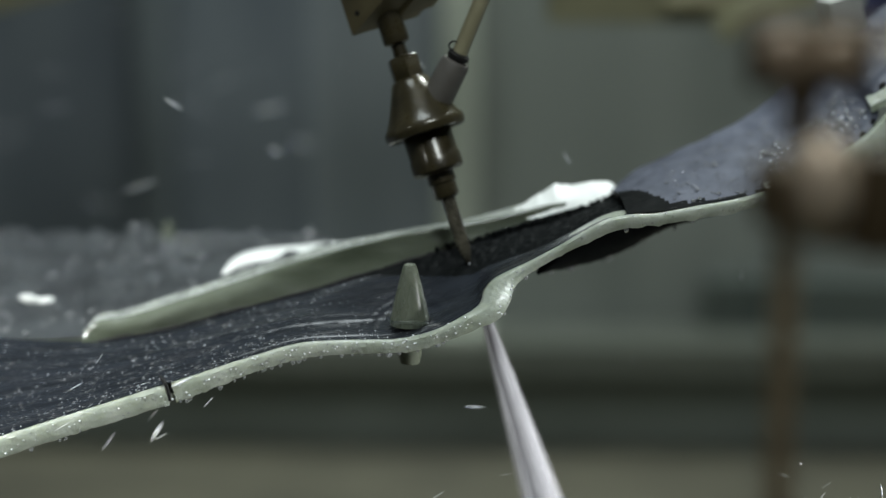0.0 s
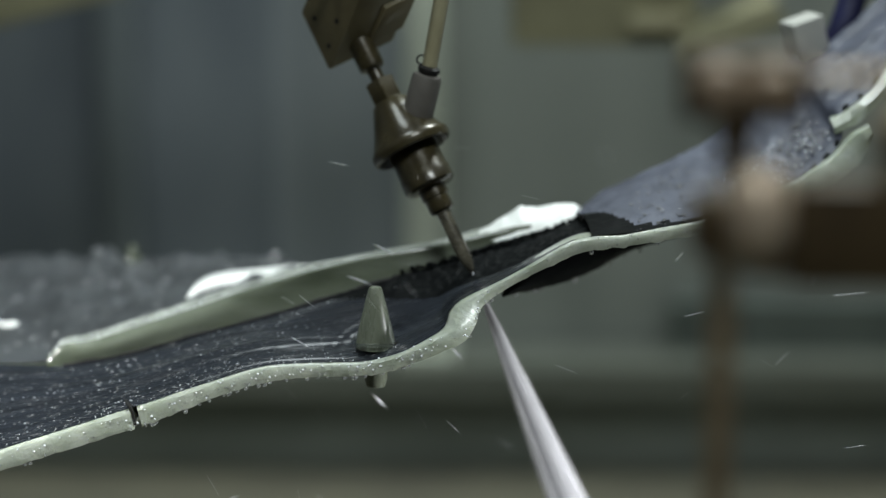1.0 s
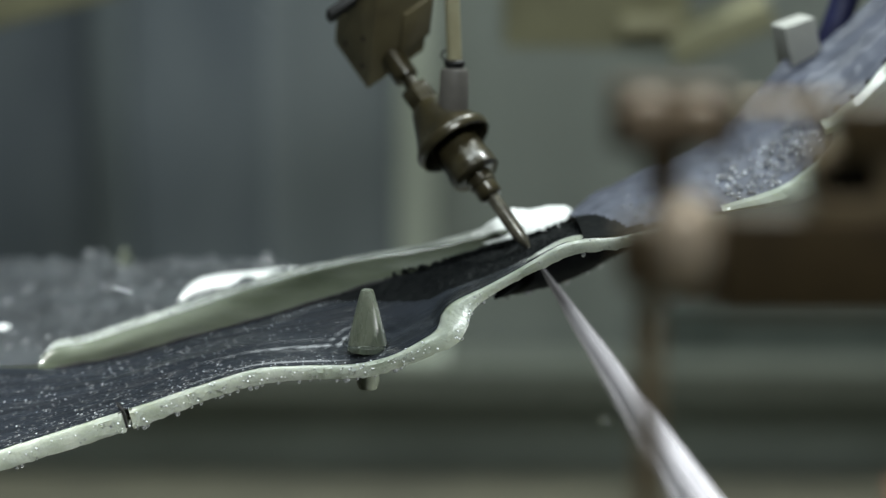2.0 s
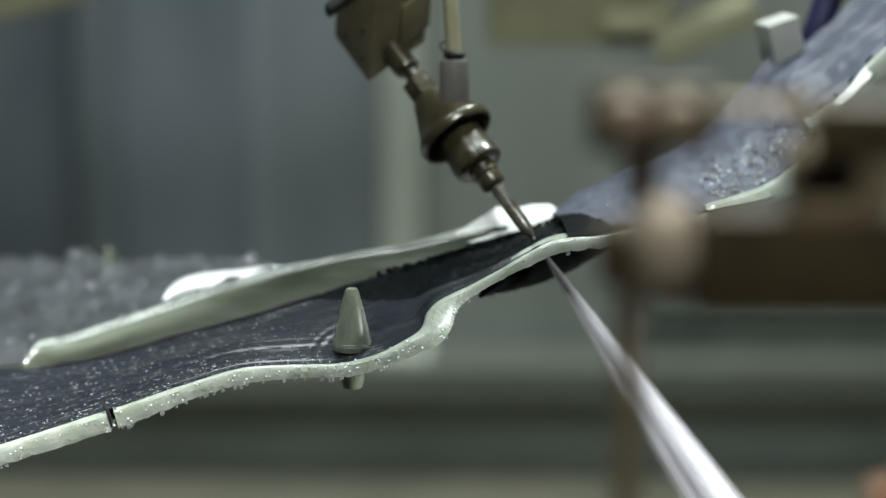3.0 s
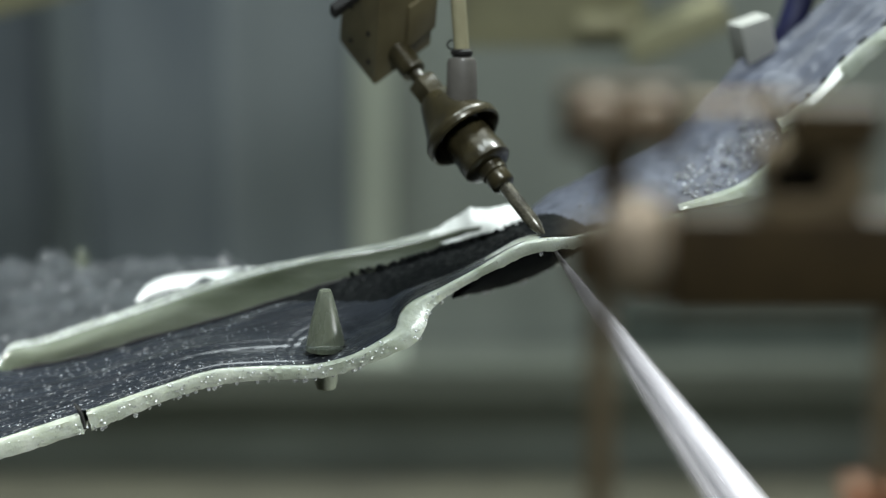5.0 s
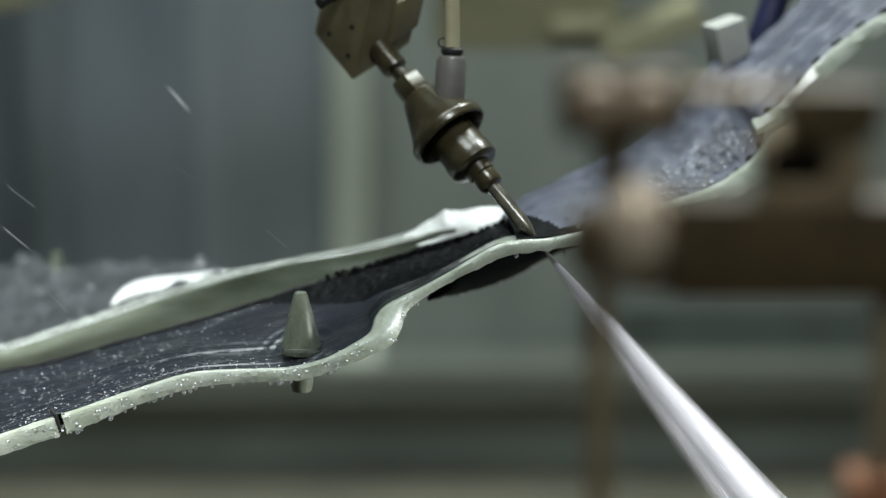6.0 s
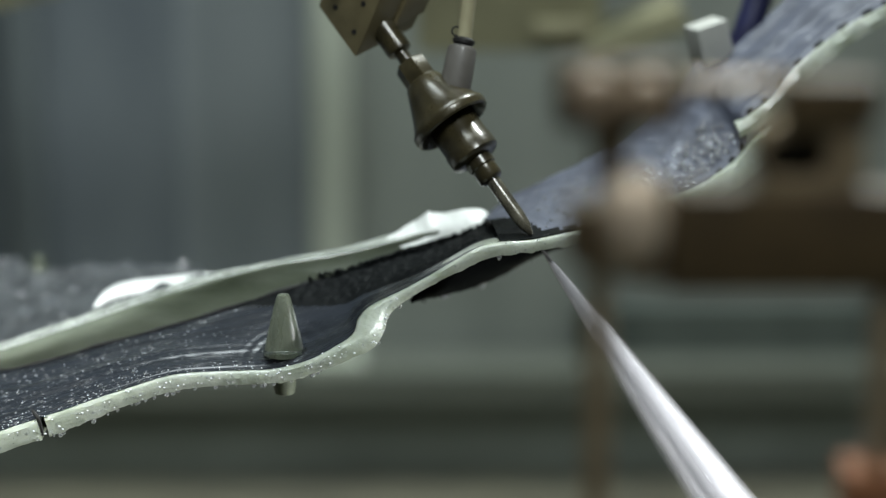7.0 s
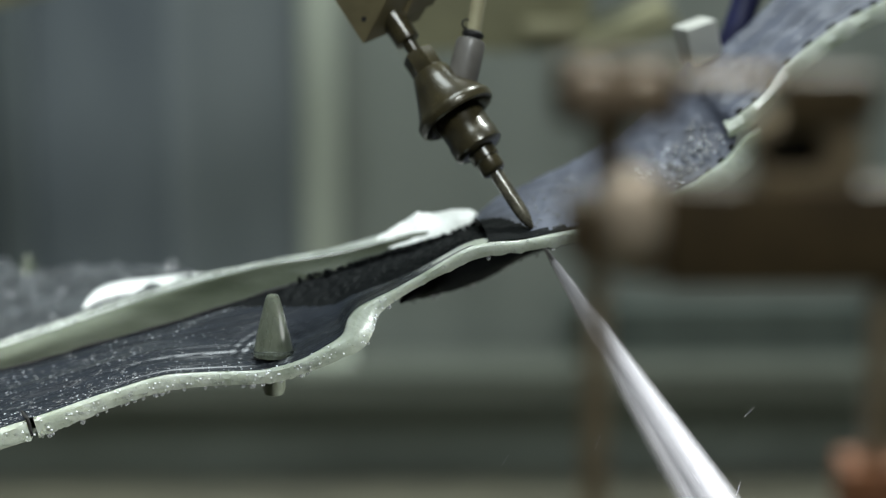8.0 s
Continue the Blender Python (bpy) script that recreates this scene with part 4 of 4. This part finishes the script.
BURSTS = [  # seconds, count, middle and spread of the burst, mean way, scatter of the way, size
    (0.0, 16, (-138.0, -250.0, 92.0), (55, 60, 40), (0.45, -0.1, 0.12), 0.12, 1.9),
    (0.05, 34, (144.9, -20.0, -106.4), (24, 30, 12), (0.1, -0.1, 0.45), 0.2, 1.5),
    (0.05, 11, (-184.7, -20.0, -97.1), (40, 20, 25), (-0.35, -0.1, -0.3), 0.1, 1.7),
    (0.25, 26, (122.6, -40.0, -69.7), (60, 30, 45), (0.3, -0.2, 0.1), 0.3, 1.0),
    (0.7, 18, (132.7, -20.0, -84.0), (55, 25, 30), (0.4, -0.1, -0.2), 0.15, 1.0),
    (1.0, 16, (125.5, -20.0, -4.8), (55, 25, 60), (0.3, -0.1, 0.2), 0.2, 1.0),
    (1.2, 38, (-140.9, -20.0, 32.6), (80, 30, 60), (-0.35, -0.1, 0.4), 0.15, 1.0),
    (1.5, 60, (129.4, -20.0, -55.6), (55, 25, 50), (0.25, -0.1, 0.36), 0.1, 1.2),
    (2.3, 15, (78.1, -20.0, -76.3), (90, 25, 40), (0.2, -0.1, 0.2), 0.25, 1.0),
    (4.2, 13, (-100.3, -20.0, -97.1), (50, 20, 16), (0.3, -0.1, -0.1), 0.15, 1.0),
    (5.8, 21, (171.4, -20.0, -60.7), (55, 25, 50), (0.25, -0.1, 0.35), 0.15, 1.0),
    (6.0, 8, (-116.2, -20.0, 52.3), (70, 25, 50), (-0.35, -0.1, 0.4), 0.12, 1.0),
    (7.9, 15, (176.7, -20.0, -71.1), (90, 25, 40), (-0.1, -0.1, -0.4), 0.1, 1.0)]


# ---- what moves ----
def motions():
    head_rows = [
        (0.0, (-0.0200, 0.0325, -0.0254, -7.6, -22.0, -16.8)),
        (0.5, (-0.0142, 0.0272, -0.0245, -2.7, -33.3, -28.7)),
        (1.0, (-0.0028, 0.0286, -0.0182, -7.1, -34.0, -27.1)),
        (1.5, (0.0148, 0.0365, -0.0119, -10.9, -46.2, -29.9)),
        (3.0, (0.0354, 0.0361, -0.0035, -5.9, -50.1, -36.7)),
        (3.5, (0.0396, 0.0295, -0.0011, -7.0, -51.2, -36.9)),
        (4.0, (0.0439, 0.0230, 0.0012, -8.2, -52.2, -37.1)),
        (4.5, (0.0475, 0.0137, 0.0033, -9.0, -52.9, -37.3)),
        (6.0, (0.0578, 0.0110, 0.0040, -18.1, -48.3, -17.5)),
        (6.5, (0.0607, 0.0117, 0.0053, -20.3, -44.6, -13.4)),
        (7.0, (0.0643, 0.0126, 0.0055, -22.6, -39.4, -5.0)),
        (7.5, (0.0670, 0.0166, 0.0061, -24.1, -37.5, -2.8)),
        (8.0, (0.0698, 0.0206, 0.0067, -25.7, -35.5, -0.5)),
    ]
    walk(HEAD, [(t, pose(*p)) for t, p in head_rows])
    # the jet's start and lean are set to fit the camera's view
    jet_rows = [
        (0.0, (-0.0200, 0.0325, -0.0254, -15.9, -18.2, 0.0)),
        (0.5, (-0.0142, 0.0272, -0.0245, -15.1, -26.3, 0.0)),
        (1.0, (-0.0028, 0.0286, -0.0182, -15.4, -23.5, 0.0)),
        (1.5, (0.0148, 0.0365, -0.0119, -14.1, -33.3, 0.0)),
        (3.0, (0.0354, 0.0361, -0.0035, -13.8, -35.1, 0.0)),
        (3.5, (0.0396, 0.0295, -0.0011, -13.8, -35.3, 0.0)),
        (4.0, (0.0439, 0.0230, 0.0012, -13.8, -35.1, 0.0)),
        (4.5, (0.0477, 0.0182, 0.0022, -13.8, -35.2, 0.0)),
        (6.0, (0.0583, 0.0200, 0.0018, -13.0, -39.7, 0.0)),
        (6.5, (0.0613, 0.0207, 0.0032, -13.4, -37.3, 0.0)),
        (7.0, (0.0648, 0.0216, 0.0033, -13.6, -36.1, 0.0)),
        (7.5, (0.0674, 0.0224, 0.0047, -13.9, -34.3, 0.0)),
        (8.0, (0.0699, 0.0233, 0.0061, -14.1, -33.2, 0.0)),
    ]
    walk(JET, [(t, pose(*p)) for t, p in jet_rows])
    walk(CLAMP, [(t, pose(*p)) for t, p in [
    (0.0, (0.0879, -0.3500, 0.1080)),
    (0.5, (0.0770, -0.3500, 0.1031)),
    (1.0, (0.0795, -0.3500, 0.1050)),
    (1.5, (0.0646, -0.3500, 0.0985)),
    (3.0, (0.0594, -0.3500, 0.0962)),
    (3.5, (0.0588, -0.3500, 0.0961)),
    (4.0, (0.0580, -0.3500, 0.0957)),
    (4.5, (0.0575, -0.3500, 0.0955)),
    (6.0, (0.0663, -0.3500, 0.1011)),
    (6.5, (0.0685, -0.3500, 0.1029)),
    (7.0, (0.0704, -0.3500, 0.1042)),
    (7.5, (0.0719, -0.3500, 0.1054)),
    (8.0, (0.0730, -0.3500, 0.1056)),
    ]])
    rng = random.Random(21)
    total = sum(b[1] for b in BURSTS)
    drops = [DROP] + [copy_thing(DROP, Matrix()) for _ in range(total - 1)]
    for when, count, middle, spread, way, scatter, size in BURSTS:
        for _ in range(count):
            drop = drops.pop()
            k = size * (0.35 + 1.1 * rng.random() ** 4)
            drop.scale = (k, k, k * rng.uniform(0.5, 2.0))
            p = Vector([m + rng.gauss(0, 0.6) * w for m, w in zip(middle, spread)]) / 1000
            v = Vector([c + rng.gauss(0, scatter) for c in way])
            turn = v.to_track_quat("Z", "Y").to_matrix().to_4x4()
            v *= max(0.5, v.length) / v.length
            t0, t1 = max(0.0, when - 1.5), min(8.0, when + 1.5)
            path = [(t, Matrix.Translation(p + v * (t - when)) @ turn) for t in sorted({t0, when, t1})]
            if t0 > 0:
                path.insert(0, (0.0, path[0][1]))
            if t1 < 8:
                path.append((8.0, path[-1][1]))
            walk(drop, path)


motions()
